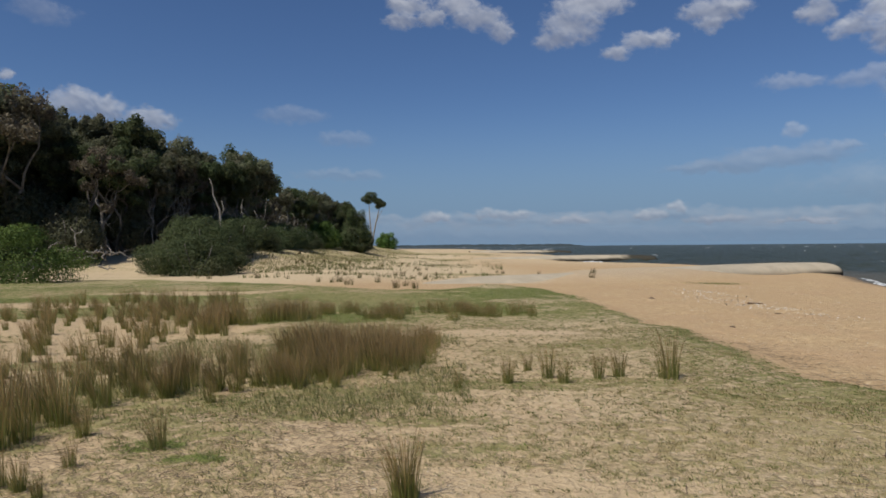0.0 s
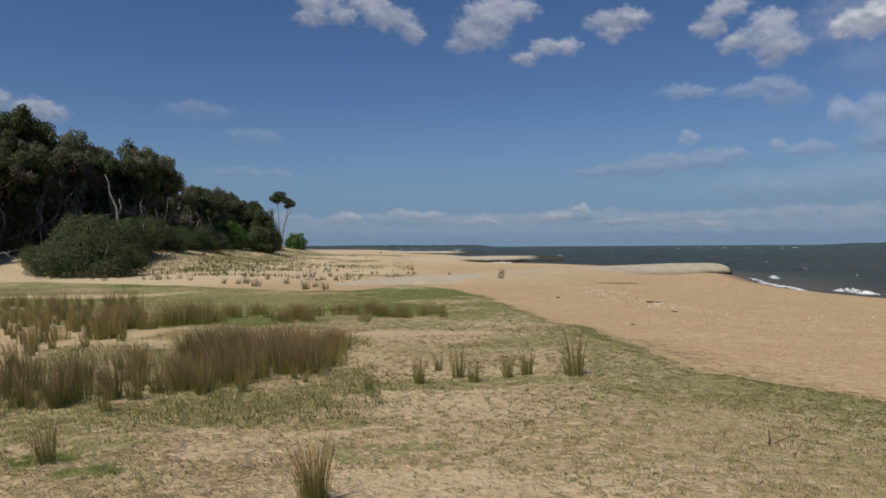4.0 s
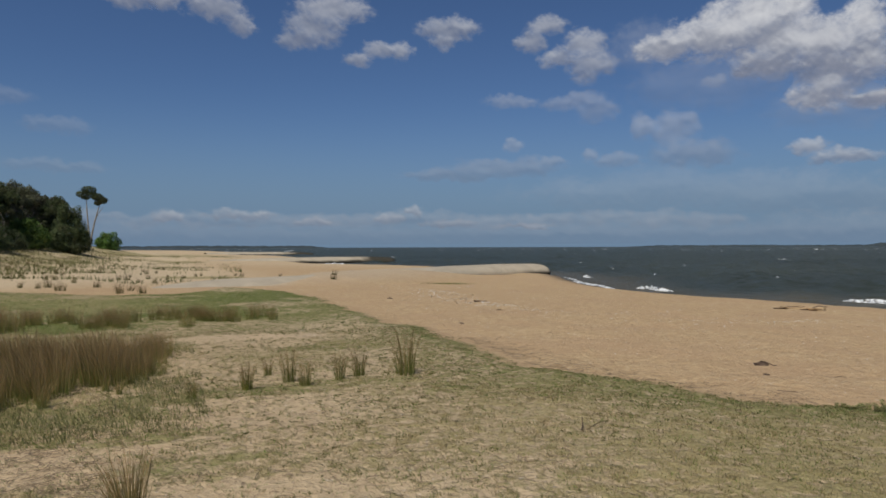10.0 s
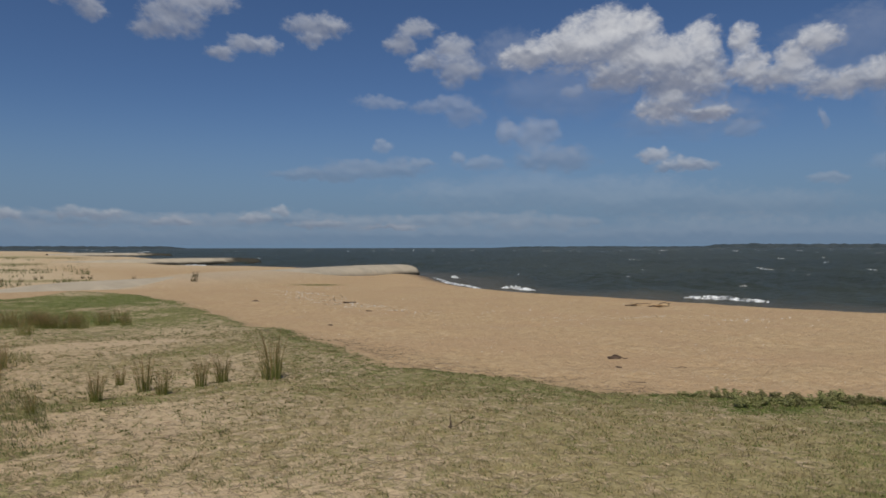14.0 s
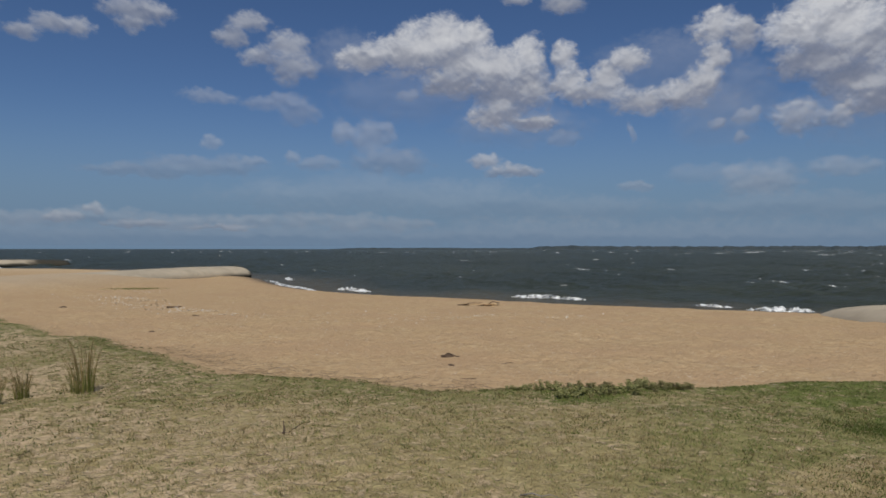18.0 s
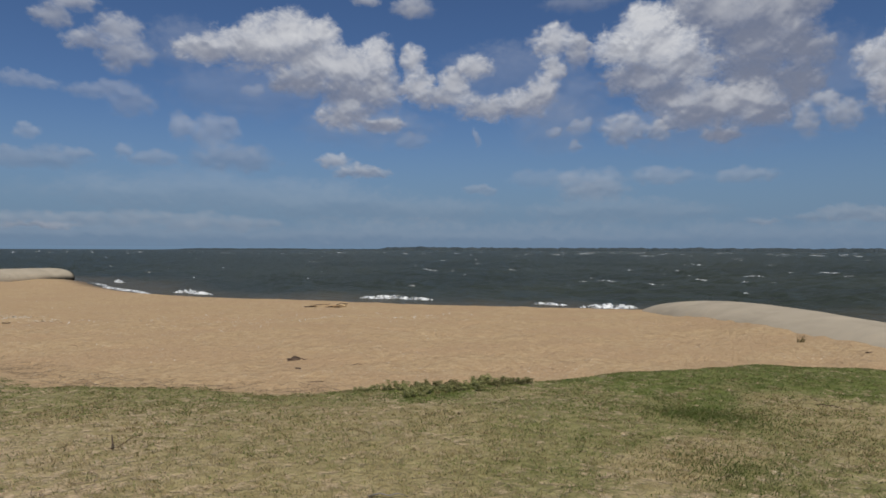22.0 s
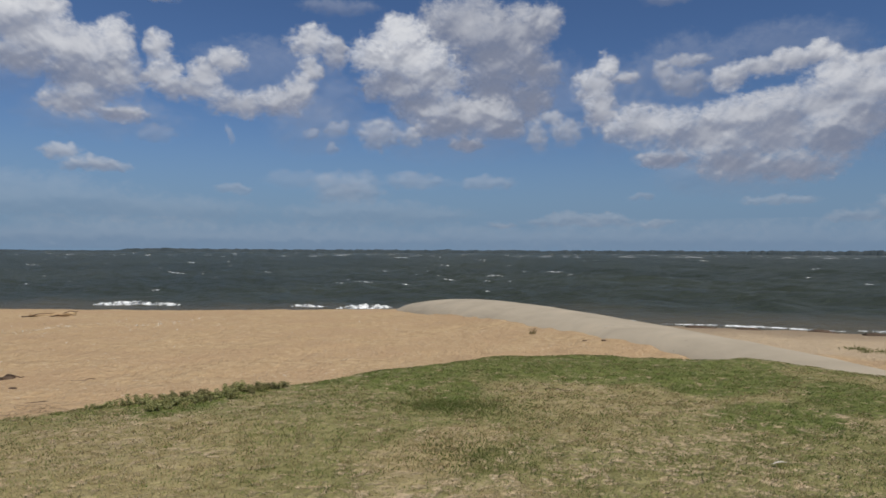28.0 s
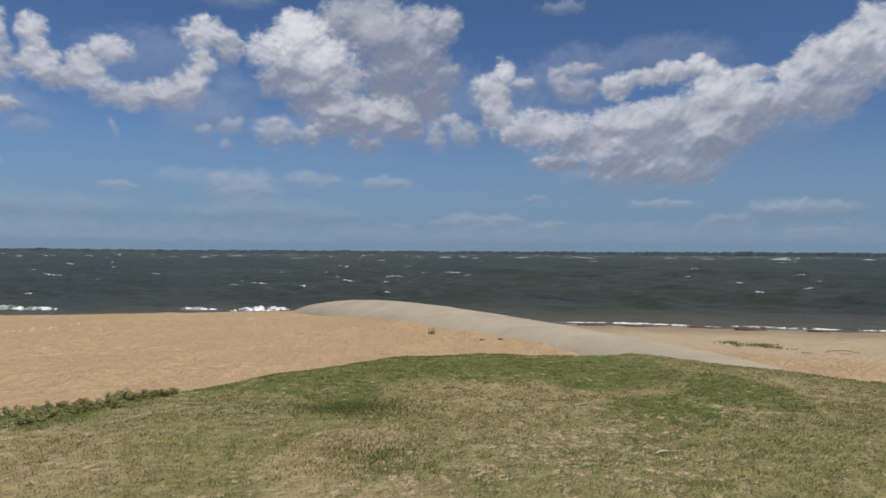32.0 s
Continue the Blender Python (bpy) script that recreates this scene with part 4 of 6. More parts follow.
cloud([(-41.7, 4.3, 12.3, 1.3), (-54.0, 3.4, 9.3, 1.0), (-73.6, 3.2, 7.5, 0.8), (-71.5, 5.0, 2.4, 0.7), (-67.3, 6.0, 2.6, 0.6)], label="thin pale veil of cloud above the horizon", mat=CLOUD_THIN, strength=0.6)
rng = np.random.RandomState(21)
bank = [(a + rng.rand(), 2.0 + rng.rand() * 0.5, 1.0 + rng.rand() * 0.9, 0.35 + rng.rand() * 0.35) for a in np.arange(-44, 9, 1.9)]
bank += [(-18.5, 2.75, 1.3, 0.6), (-16.5, 2.4, 1.4, 0.5), (0.8, 2.4, 1.3, 0.5), (27, 2.0, 3, 0.6), (18, 2.0, 3, 0.6)]
cloud(bank, label="low line of distant cumulus along the horizon", strength=0.8, mat=CLOUD_THIN)
cloud([(-10, 1.0, 30, 0.9), (-50, 1.0, 25, 0.8), (-95, 1.0, 35, 0.9)], label="thin grey streaks of cloud along the horizon", mat=CLOUD_THIN, strength=0.6)


# ---- groynes: sand-filled fabric tubes ----
def groyne(path, widths, half_h, label, algae_len):
    """A long fabric tube along path (x, y, z of its crest), flattened, with a rounded seaward end, dark with algae."""
    P = np.array(path, float)
    cum = np.concatenate([[0], np.cumsum(np.hypot(*np.diff(P[:, :2], axis=0).T))])
    n = max(60, int(cum[-1] * 3))
    u = np.linspace(0, cum[-1], n)
    c = np.stack([np.interp(u, cum, P[:, k]) for k in range(3)], 1)
    ker = np.ones(15) / 15
    for k in range(3):
        ext = np.concatenate([np.full(7, c[0, k]), c[:, k], np.full(7, c[-1, k])])
        c[:, k] = np.convolve(ext, ker, "valid")
    d = np.gradient(c[:, :2], axis=0)
    d /= np.linalg.norm(d, axis=1)[:, None]
    nrm = np.stack([-d[:, 1], d[:, 0]], 1)
    left = cum[-1] - u
    half_w = np.interp(u, [0, cum[-1] * 0.6, cum[-1]], [widths[0], widths[1], widths[1]])
    cap = np.sqrt(np.clip(1 - (1 - np.clip(left / (half_w * 0.9), 0, 1)) ** 2, 0, 1))
    sag = 0.01 * np.abs(np.sin(u * math.pi / 9.0)) ** 0.5 - 0.01
    ring, W = [], 44
    for k in range(W):
        a = 2 * math.pi * k / W
        ca, sa = math.cos(a), math.sin(a)
        px = math.copysign(abs(ca) ** 0.85, ca) * half_w * (0.25 + 0.75 * cap)
        pz = math.copysign(abs(sa) ** 0.92, sa) * half_h * cap
        z = c[:, 2] - half_h + (sag if sa > 0 else 0) * abs(sa) + pz + (fbm2(u * 0.6 + k, u * 0 + k * 0.3, 3) - 0.5) * 0.05
        ring.append(np.stack([c[:, 0] + nrm[:, 0] * px, c[:, 1] + nrm[:, 1] * px, z], 1))
    verts = np.stack(ring, 1).reshape(-1, 3)
    split = int(np.searchsorted(left[::-1], algae_len))
    split = max(n - split, 2)
    top = tagged(new("groyne", None), label, "groyne", "sandbag groynes")
    top.location = (c[0, 0], c[0, 1], c[0, 2] - half_h * 2)
    origin = np.array(top.location)
    for name, lo, hi, text in (("tube", 0, split + 1, "pale grey sand-filled fabric"), ("seaward_end", split, n, "dark algae-stained fabric end")):
        vv = verts.reshape(n, W, 3)[lo:hi].reshape(-1, 3) - origin
        me = mesh_of(name, vv, grid_faces(hi - lo, W, True), FABRIC)
        lf = np.repeat(left[lo:hi], W)
        zz = vv[:, 2] + origin[2]
        stain = smooth(algae_len * 1.3, algae_len * 0.5, lf + (fbm2(lf * 0.8, zz * 2, 3) - 0.5) * algae_len * 0.9)
        low = smooth(-0.45, -0.8, zz + (fbm2(lf * 0.5, zz, 3) - 0.5) * 0.5) * smooth(algae_len * 5, algae_len * 2.2, lf)
        float_attr(me, "algae", np.maximum(stain, low) * 0.95)
        part(name, me, top, text)
    return top


groyne([(8.6, -5.0, -0.12), (9.6, -4.5, 0.03), (11.9, -3.3, 0.06), (14.8, -1.65, 0.08), (16.8, -0.35, 0.09), (20.0, 1.5, 0.09), (22.6, 3.4, 0.08), (24.2, 4.6, -0.02), (25.6, 5.5, -0.26), (26.6, 6.1, -0.5)], (0.75, 1.75), 0.72, "pale fabric tube groyne half buried in beach sand", 0.5)
groyne([(-1.2, 35.6, -0.42), (1.0, 38.0, -0.12), (4.2, 39.4, -0.08), (8.2, 41.2, -0.06), (13.2, 46.4, -0.03), (22.5, 53.0, 0.02), (28, 55.2, 0.06), (32.6, 56.3, 0.0)], (2.2, 2.0), 0.78, "pale fabric tube groyne running from dune into surf", 1.2)
groyne([(4, 107, -0.30), (14, 110, -0.08), (24, 112.5, 0.0), (32.5, 112.8, -0.02), (36, 112.5, -0.28)], (1.5, 2.2), 0.8, "distant fabric tube groyne with dark seaward end", 7.0)
groyne([(8, 222, -0.05), (22, 227, 0.1), (36, 229.5, 0.08), (44, 229, -0.25)], (1.6, 2.3), 0.85, "far fabric tube groyne with dark seaward end", 10)
groyne([(8, 320, -0.4), (24, 330, -0.4), (40, 338, -0.5)], (1.5, 1.9), 0.6, "small fabric tube groyne low on the distant beach", 8)


# ---- woody plants ----
def leaf_cloud(name, lobes, count, size, mat, seed):
    """Foliage: small bent leaves and sprigs spread over and in lobes (centre, radii), thinner inside, with gaps."""
    rng = np.random.RandomState(seed)
    vol = np.array([r[0] * r[1] + r[0] * r[2] for _, r in lobes])
    share = np.maximum(1, (count * vol / vol.sum()).astype(int))
    cs, ns = [], []
    for (c, r), k in zip(lobes, share):
        d = rng.normal(size=(k, 3))
        d /= np.linalg.norm(d, axis=1)[:, None]
        lump = 0.82 + 0.3 * (fbm2(d[:, 0] * 2.3 + c[0] + 9, d[:, 1] * 2.3 + d[:, 2] * 1.7 + c[1], 3) - 0.5) * 2
        rad = rng.rand(k) ** 0.2 * lump
        cs.append(np.array(c) + d * np.array(r) * rad[:, None])
        ns.append(d)
    c, d = np.concatenate(cs), np.concatenate(ns)
    n = len(c)
    d = d + rng.normal(size=(n, 3)) * 0.38 + np.array([0, 0, 0.25])
    d /= np.linalg.norm(d, axis=1)[:, None]
    a = np.cross(d, rng.normal(size=(n, 3)))
    a /= np.linalg.norm(a, axis=1)[:, None]
    b = np.cross(d, a)
    L = size * (0.6 + 0.8 * rng.rand(n))[:, None]
    wd = L * (0.32 + 0.25 * rng.rand(n))[:, None]
    v = np.stack([c - a * L, c + b * wd + d * L * 0.15, c + a * L - d * L * 0.25, c - b * wd + d * L * 0.15], 1).reshape(-1, 3)
    f = (np.arange(n)[:, None] * 4 + np.array([[0, 1, 2, 3]])).reshape(-1, 4)
    return mesh_of(name, v, f, mat)


def bent(p, q, rng, wob, n=6):
    """Points of a crooked limb from p to q."""
    p, q = np.array(p, float), np.array(q, float)
    ln = np.linalg.norm(q - p)
    off = np.cumsum(rng.normal(size=(n, 3)), axis=0) * wob * ln / n
    t = np.linspace(0, 1, n)[:, None]
    return [tuple(v) for v in p + (q - p) * t + (off - off[-1] * t) * (t > 0)]


def make_tree(height, spread, seed, leaves, leaf, mat, label, name="tree", lean=0.0, open_crown=0.5, bark=BARK):
    rng = np.random.RandomState(seed)
    top = tagged(new(name, None), label, "tree", "coastal wood")
    r0 = height * 0.012 + 0.03
    # two to four crooked stems rise bare to about half the height
    tips = []
    count = 2 + rng.randint(3)
    for i in range(count):
        a = 2 * math.pi * (i + 0.5 * rng.rand()) / count
        fork = height * (0.34 + 0.14 * rng.rand())
        tip = (math.cos(a) * spread * 0.34 + lean * fork, math.sin(a) * spread * 0.34, fork)
        stem = bent((math.cos(a) * 0.25, math.sin(a) * 0.25, -0.4), tip, rng, 0.42, 8)
        part("trunk", tube_mesh("trunk", [(stem, list(np.linspace(r0 * 1.2, r0 * 0.62, 8)))], bark), top)
        tips.append(tip)
    lobes = []
    k = 7 + rng.randint(3)
    for i in range(k):
        tip = tips[i % count]
        a = 2 * math.pi * (i + rng.rand() * 0.6) / k
        out = spread * (0.40 + 0.5 * rng.rand())
        up = height * (0.70 + 0.24 * rng.rand()) if i else height * 0.95
        out = out if i else spread * 0.15
        end = (math.cos(a) * out + lean * up, math.sin(a) * out, up - height * 0.05)
        pts = bent(tip, end, rng, 0.32, 7)
        rad = list(np.linspace(r0 * 0.55, r0 * 0.13, 7))
        mid = pts[4]
        twig = bent(mid, (mid[0] + rng.normal() * spread * 0.3, mid[1] + rng.normal() * spread * 0.3, mid[2] + height * 0.10), rng, 0.3, 5)
        limb = part("limb", tube_mesh("limb", [(pts, rad)], bark, 6), top)
        part("twig", tube_mesh("twig", [(twig, list(np.linspace(r0 * 0.25, r0 * 0.07, 5)))], bark, 5), limb)
        w = spread * (0.30 + 0.16 * rng.rand())
        lobes.append((end, (w * 0.92, w * 0.92, height * (0.075 + 0.035 * rng.rand()))))
        lobes.append((twig[-1], (w * 0.75, w * 0.75, height * 0.06)))
        if rng.rand() > open_crown:
            lobes.append(((end[0] * 0.9, end[1] * 0.9, up * 0.74), (w * 0.8, w * 0.8, height * 0.07)))
        if rng.rand() > open_crown * 0.8:
            lobes.append(((end[0] * 0.8, end[1] * 0.8, up * (0.48 + 0.14 * rng.rand())), (w * 0.7, w * 0.7, height * 0.06)))
    # each bough ends in a cluster of smaller heads of leaves
    heads = []
    for c, r in lobes:
        heads.append((c, tuple(0.78 * q for q in r)))
        for j in range(3):
            d = rng.normal(size=3)
            d[2] = abs(d[2]) * 0.8 - 0.2
            d /= np.linalg.norm(d)
            f = 0.46 + 0.2 * rng.rand()
            heads.append((tuple(np.array(c) + d * np.array(r) * 0.9), (r[0] * f, r[1] * f, (r[2] * 0.5 + r[0] * 0.2) * (0.6 + f))))
    part("crown", leaf_cloud("crown", heads, leaves, leaf, mat, seed + 50), top)
    return top


def make_bush(w, d, h, seed, leaves, leaf, mat, label, name="bush", group="coastal shrubs"):
    rng = np.random.RandomState(seed)
    top = tagged(new(name, None), label, "bush", group)
    for i in range(5):
        a = 6.28 * rng.rand()
        end = (math.cos(a) * w * 0.28, math.sin(a) * d * 0.28, h * (0.5 + 0.3 * rng.rand()))
        run = (bent((math.cos(a) * 0.15, math.sin(a) * 0.15, -0.2), end, rng, 0.3, 5), list(np.linspace(0.07, 0.025, 5)))
        part("stem", tube_mesh("stem", [run], BARK, 5), top)
    lobes = [((0, 0, h * 0.40), (w * 0.45, d * 0.45, h * 0.50)), ((0, 0, h * 0.14), (w * 0.48, d * 0.48, h * 0.2))]
    for i in range(9):
        a = 6.28 * (i + rng.rand()) / 9
        f = 0.28 + 0.08 * rng.rand()
        lobes.append(((math.cos(a) * w * f, math.sin(a) * d * f, h * (0.14 + 0.38 * rng.rand())), (w * 0.2, d * 0.2, h * (0.22 + 0.12 * rng.rand()))))
    for i in range(5):
        lobes.append(((rng.normal() * w * 0.14, rng.normal() * d * 0.14, h * (0.66 + 0.15 * rng.rand())), (w * 0.16, d * 0.16, h * 0.2)))
    part("foliage", leaf_cloud("foliage", lobes, leaves, leaf, mat, seed + 80), top)
    return top


def put(ob, az, d, turn=0.0, scale=1.0, sink=0.0):
    x, y = polar(az, d)
    ob.matrix_basis = Matrix.LocRotScale((x, y, at_ground(x, y) - sink), Euler((0, 0, radians(turn))), (scale, scale, scale))
    return ob


def place_copy(ob, az, d, turn, scale, label="", sink=0.0):
    c = copy_thing(ob, Matrix.Identity(4))
    put(c, az, d, turn, scale, sink)
    return tagged(c, label) if label else c


DARK_TREE = "dark green coastal banksia with crooked grey limbs"
kinds = [make_tree(11.0, 3.4, 11, 16000, 0.135, LEAF_BANKSIA, DARK_TREE),
         make_tree(10.5, 3.0, 23, 14000, 0.13, LEAF_BANKSIA, DARK_TREE, open_crown=0.6),
         make_tree(11.0, 3.9, 35, 17000, 0.135, LEAF_SHRUB, DARK_TREE, open_crown=0.3),
         make_tree(10.0, 2.8, 47, 12500, 0.13, LEAF_SHRUB, "grey-green tea tree with thin bare stems", open_crown=0.6),
         make_tree(12.0, 3.2, 59, 8500, 0.12, LEAF_DRY, "tall brownish sparse-crowned coastal tree", open_crown=0.9)]
TALL = [max(v.co.z for part_ob in k.children if part_ob.name.startswith("crown") for v in part_ob.data.vertices) - 0.15 for k in kinds]
# elevation of the wood's top along the azimuth, as seen from the dune
SKY_AZ = [6.0, 7.4, 9.0, 10.9, 12.7, 13.4, 14.2, 15.0, 16.5, 18.0, 19.0, 20.0, 21.4, 22.6, 24.0, 26.2, 27.3, 28.6, 30.0, 30.6, 31.8, 33.0, 44.0]
SKY_EL = [2.6, 3.5, 4.2, 4.9, 5.1, 5.6, 7.0, 7.3, 7.8, 8.35, 7.95, 8.0, 8.4, 9.2, 9.9, 9.6, 10.2, 9.7, 10.0, 11.6, 12.7, 12.5, 12.5]
WOOD_AZ, WOOD_D = [7, 8, 10, 13, 15, 18, 22, 28, 34, 44], [118, 124, 112, 96, 80, 71, 63, 57, 53, 48]
planted = {}


def plant(k, az, d, share, turn):
    """A tree of kind k whose top reaches a share of the wood's skyline."""
    x, y = polar(az, d)
    top = 1.6 + d * math.tan(radians(np.interp(az, SKY_AZ, SKY_EL))) * share - at_ground(x, y)
    if planted.get(k):
        return place_copy(kinds[k], az, d, turn, top / TALL[k])
    planted[k] = True
    return put(kinds[k], az, d, turn, top / TALL[k])


# azimuth, distance behind the wood's edge, kind, share of the skyline
STAND = [(38.5, 1, 2, 0.95), (35.2, 2, 0, 0.95), (32.9, 0, 4, 0.95), (30.4, 3, 2, 0.80), (28.9, 2, 0, 0.92), (27.2, 4, 1, 0.99), (25.6, 1, 2, 0.88), (24.2, 4, 3, 0.99), (22.6, 2, 0, 0.97), (21.2, 0, 4, 0.86),
         (20.2, 3, 1, 0.94), (18.0, 4, 2, 1.0), (16.6, 1, 0, 0.98), (16.2, 3, 2, 0.96), (15.9, 0, 1, 0.94), (12.6, 2, 3, 0.97), (11.9, 0, 2, 0.93), (10.9, 2, 0, 0.99), (9.9, 1, 1, 0.93), (9.0, 2, 2, 0.98), (8.0, 3, 3, 0.97), (19.2, 1, 3, 0.88), (23.4, 0, 1, 0.80),
         (17.3, 0, 3, 0.80), (26.6, 0, 4, 0.80), (13.7, 2, 0, 0.86)]
for i, (az, back, k, share) in enumerate(STAND):
    plant(k, az, np.interp(az, WOOD_AZ, WOOD_D) + back + (6 if az > 27 else 0), share, 67 * i)
rng = np.random.RandomState(4)
for i in range(30):
    az = 39.5 - i * 1.07 + rng.rand() * 0.5
    if 12.8 < az < 15.8:
        continue
    plant(rng.randint(4) if rng.rand() > 0.18 else 4, az, np.interp(az, WOOD_AZ, WOOD_D) + 7 + 9 * rng.rand(), 0.80 + 0.17 * rng.rand(), 360 * rng.rand())

# a slender tree that stands alone at the wood's end
def lone_tree():
    top = tagged(new("tree", None), "slender lone tree with two bare stems and tufted crown", "tree", "coastal wood")
    rng = np.random.RandomState(8)
    a = [(0, 0, -0.5), (0.15, 0, 3), (-0.1, 0, 6), (-0.3, 0.1, 9), (-0.4, 0, 11.2)]
    b = [(0.2, 0, -0.5), (0.7, 0, 3), (1.3, 0.1, 6), (1.9, 0, 8.4), (2.4, 0, 10.2)]
    for pts in (a, b):
        part("trunk", tube_mesh("trunk", [(pts, [0.26, 0.2, 0.16, 0.12, 0.06])], DEADWOOD), top, "pale bare stem")
    part("limb", tube_mesh("limb", [([b[2], (1.9, 0, 7.5), (3.0, 0, 9.4)], [0.1, 0.08, 0.04])], BARK), top)
    part("crown", leaf_cloud("crown", [((-1.2, 0, 12.2), (1.6, 1.4, 0.95)), ((0.1, 0, 13.2), (1.9, 1.5, 1.1)), ((0.9, 0, 12.1), (1.5, 1.3, 0.9)), ((-0.6, 0.2, 11.4), (1.1, 1, 0.6))], 4600, 0.12, LEAF_SHRUB, 91), top)
    part("crown", leaf_cloud("crown", [((2.0, 0, 11.6), (1.6, 1.4, 1.0)), ((2.9, 0, 10.9), (1.4, 1.3, 1.0)), ((1.9, 0.2, 10.3), (1.1, 1, 0.7))], 3800, 0.12, LEAF_SHRUB, 92), top)
    return top


put(lone_tree(), 6.05, 150, 0, 0.86)

# shrubs before the wood
put(make_bush(9.0, 6.0, 3.7, 101, 22000, 0.06, LEAF_GREEN, "broad bright green coastal bush at the wood's edge"), 32.9, 39.5, 20, 0.91, 0.25)
shrub = make_bush(6.0, 5.0, 3.3, 103, 15000, 0.065, LEAF_SHRUB, "dense dark olive shrub on pale sand")
put(shrub, 20.2, 44.5, 0, 1.0, 0.35)
place_copy(shrub, 22.2, 48.5, 80, 0.8, sink=0.1)
place_copy(shrub, 17.8, 46.0, 160, 0.62, sink=0.1)
for az, d, s in ((15.6, 64, 1.0), (14.3, 69, 0.85), (17.4, 58, 1.05), (13.2, 76, 1.0), (11.9, 86, 0.8), (19.8, 56, 1.25), (11.2, 95, 0.85), (16.4, 66, 1.1), (18.6, 55, 1.0)):
    place_copy(shrub, az, d, az * 97, s, "dark olive shrub under the trees", 0.1)
gbush = make_bush(6.4, 5.5, 4.6, 107, 13000, 0.12, LEAF_GREEN, "rounded mid-green bush at the foot of the trees")
put(gbush, 9.9, 104, 0, 0.95)
place_copy(gbush, 4.75, 148, 50, 0.85, "low rounded green bush at the wood's far end", 0.2)
dbush = make_bush(6.6, 5.8, 7.6, 109, 16000, 0.14, LEAF_SHRUB, "tall dark shrubby tree at the wood's end")
put(dbush, 7.3, 108, 0, 0.92)
place_copy(dbush, 8.4, 116, 70, 0.8)


# tall scrub that fills the wood below the crowns
scrub = make_bush(5.0, 4.5, 5.4, 113, 6500, 0.105, LEAF_BANKSIA, "tall dark scrub filling the wood below the crowns")
put(scrub, 28.4, 57, 0, 0.95)
scrub_b = make_bush(4.5, 4.0, 4.6, 117, 5000, 0.105, LEAF_DRY, "brownish twiggy scrub among the trees")
put(scrub_b, 22.0, 61, 0, 0.6)
for az, d, s in ((32.2, 61, 1.25), (33.6, 61, 1.3), (35.2, 61, 1.3), (30.6, 61, 1.1)):
    place_copy(scrub, az, d, az * 40, s)
rng = np.random.RandomState(14)
for i in range(44):
    az = 40 - i * 0.74 - 0.4 * rng.rand()
    front = np.interp(az, [8, 13, 15, 18, 22, 28, 34, 40], [124, 92, 77, 69, 60, 58, 56, 53])
    deep = i % 2 == 0
    size = (1.35 + 0.3 * rng.rand()) if deep else (0.55 + 0.3 * rng.rand()) * (1.3 if 17 < az < 27 else 1.0)
    place_copy(scrub if rng.rand() < 0.62 else scrub_b, az, front + (9 if deep else 1.5) + 4 * rng.rand(), 360 * rng.rand(), size * np.interp(az, [8, 14, 40], [0.85, 1.0, 1.05]))


# dead wood among the trees
def dead_limbs(name, runs, label, az, d, turn=0, scale=1.0, category="branch"):
    top = tagged(new(name, None), label, category, "dead wood")
    for points, radii in runs:
        part("limb", tube_mesh("limb", [(points, radii)], DEADWOOD, 6), top)
    put(top, az, d, turn, scale)
    return top


def arch(x0, z0, x1, z1, lift, y=0.0, n=8):
    return [(x0 + (x1 - x0) * t, y + 0.3 * math.sin(3 * t), z0 + (z1 - z0) * t + lift * math.sin(math.pi * t) ** 0.8) for t in np.linspace(0, 1, n)]


taper = lambda a, b, n=8: list(np.linspace(a, b, n))
rng = np.random.RandomState(57)
tangle = []
for i in range(9):
    foot = (-1.9 + 0.42 * i + 0.2 * rng.normal(), 0.5 * rng.normal(), 0.3 + 1.3 * rng.rand())
    tip = (foot[0] + 0.4 + 1.3 * rng.rand(), foot[1] + 0.4 * rng.normal(), foot[2] + 0.9 * rng.normal() * 0.6)
    pts = bent(foot, (tip[0], tip[1], max(tip[2], 0.15)), rng, 0.75, 8)
    tangle.append((pts, taper(0.05 + 0.03 * rng.rand(), 0.018)))
    tangle.append((bent(pts[4], (pts[4][0] + 0.5 * rng.normal(), pts[4][1] + 0.3, pts[4][2] + 0.5 * rng.rand()), rng, 0.5, 5), taper(0.03, 0.01, 5)))
dead_limbs("fallen_branch", tangle, "tangle of bleached fallen branches beside the bush", 27.9, 49.5, 27, 1.0)
dead_limbs("dead_tree", [([(0, 0, -0.3), (0.3, 0, 1.7), (0.2, 0, 2.9), (-0.25, 0, 4.0), (-0.3, 0, 4.7), (-0.55, 0, 5.3)], [0.11, 0.10, 0.08, 0.06, 0.04, 0.015]), ([(0.05, 0, 1.2), (-0.7, 0, 1.9), (-1.0, 0.1, 2.1)], [0.09, 0.06, 0.03]), ([(0.1, 0, 2.0), (0.5, 0, 2.9), (0.35, 0, 3.6)], [0.06, 0.045, 0.02])],
           "bleached dead trunk standing among dark trees", 18.35, 62, 18, 1.15, "dead tree")


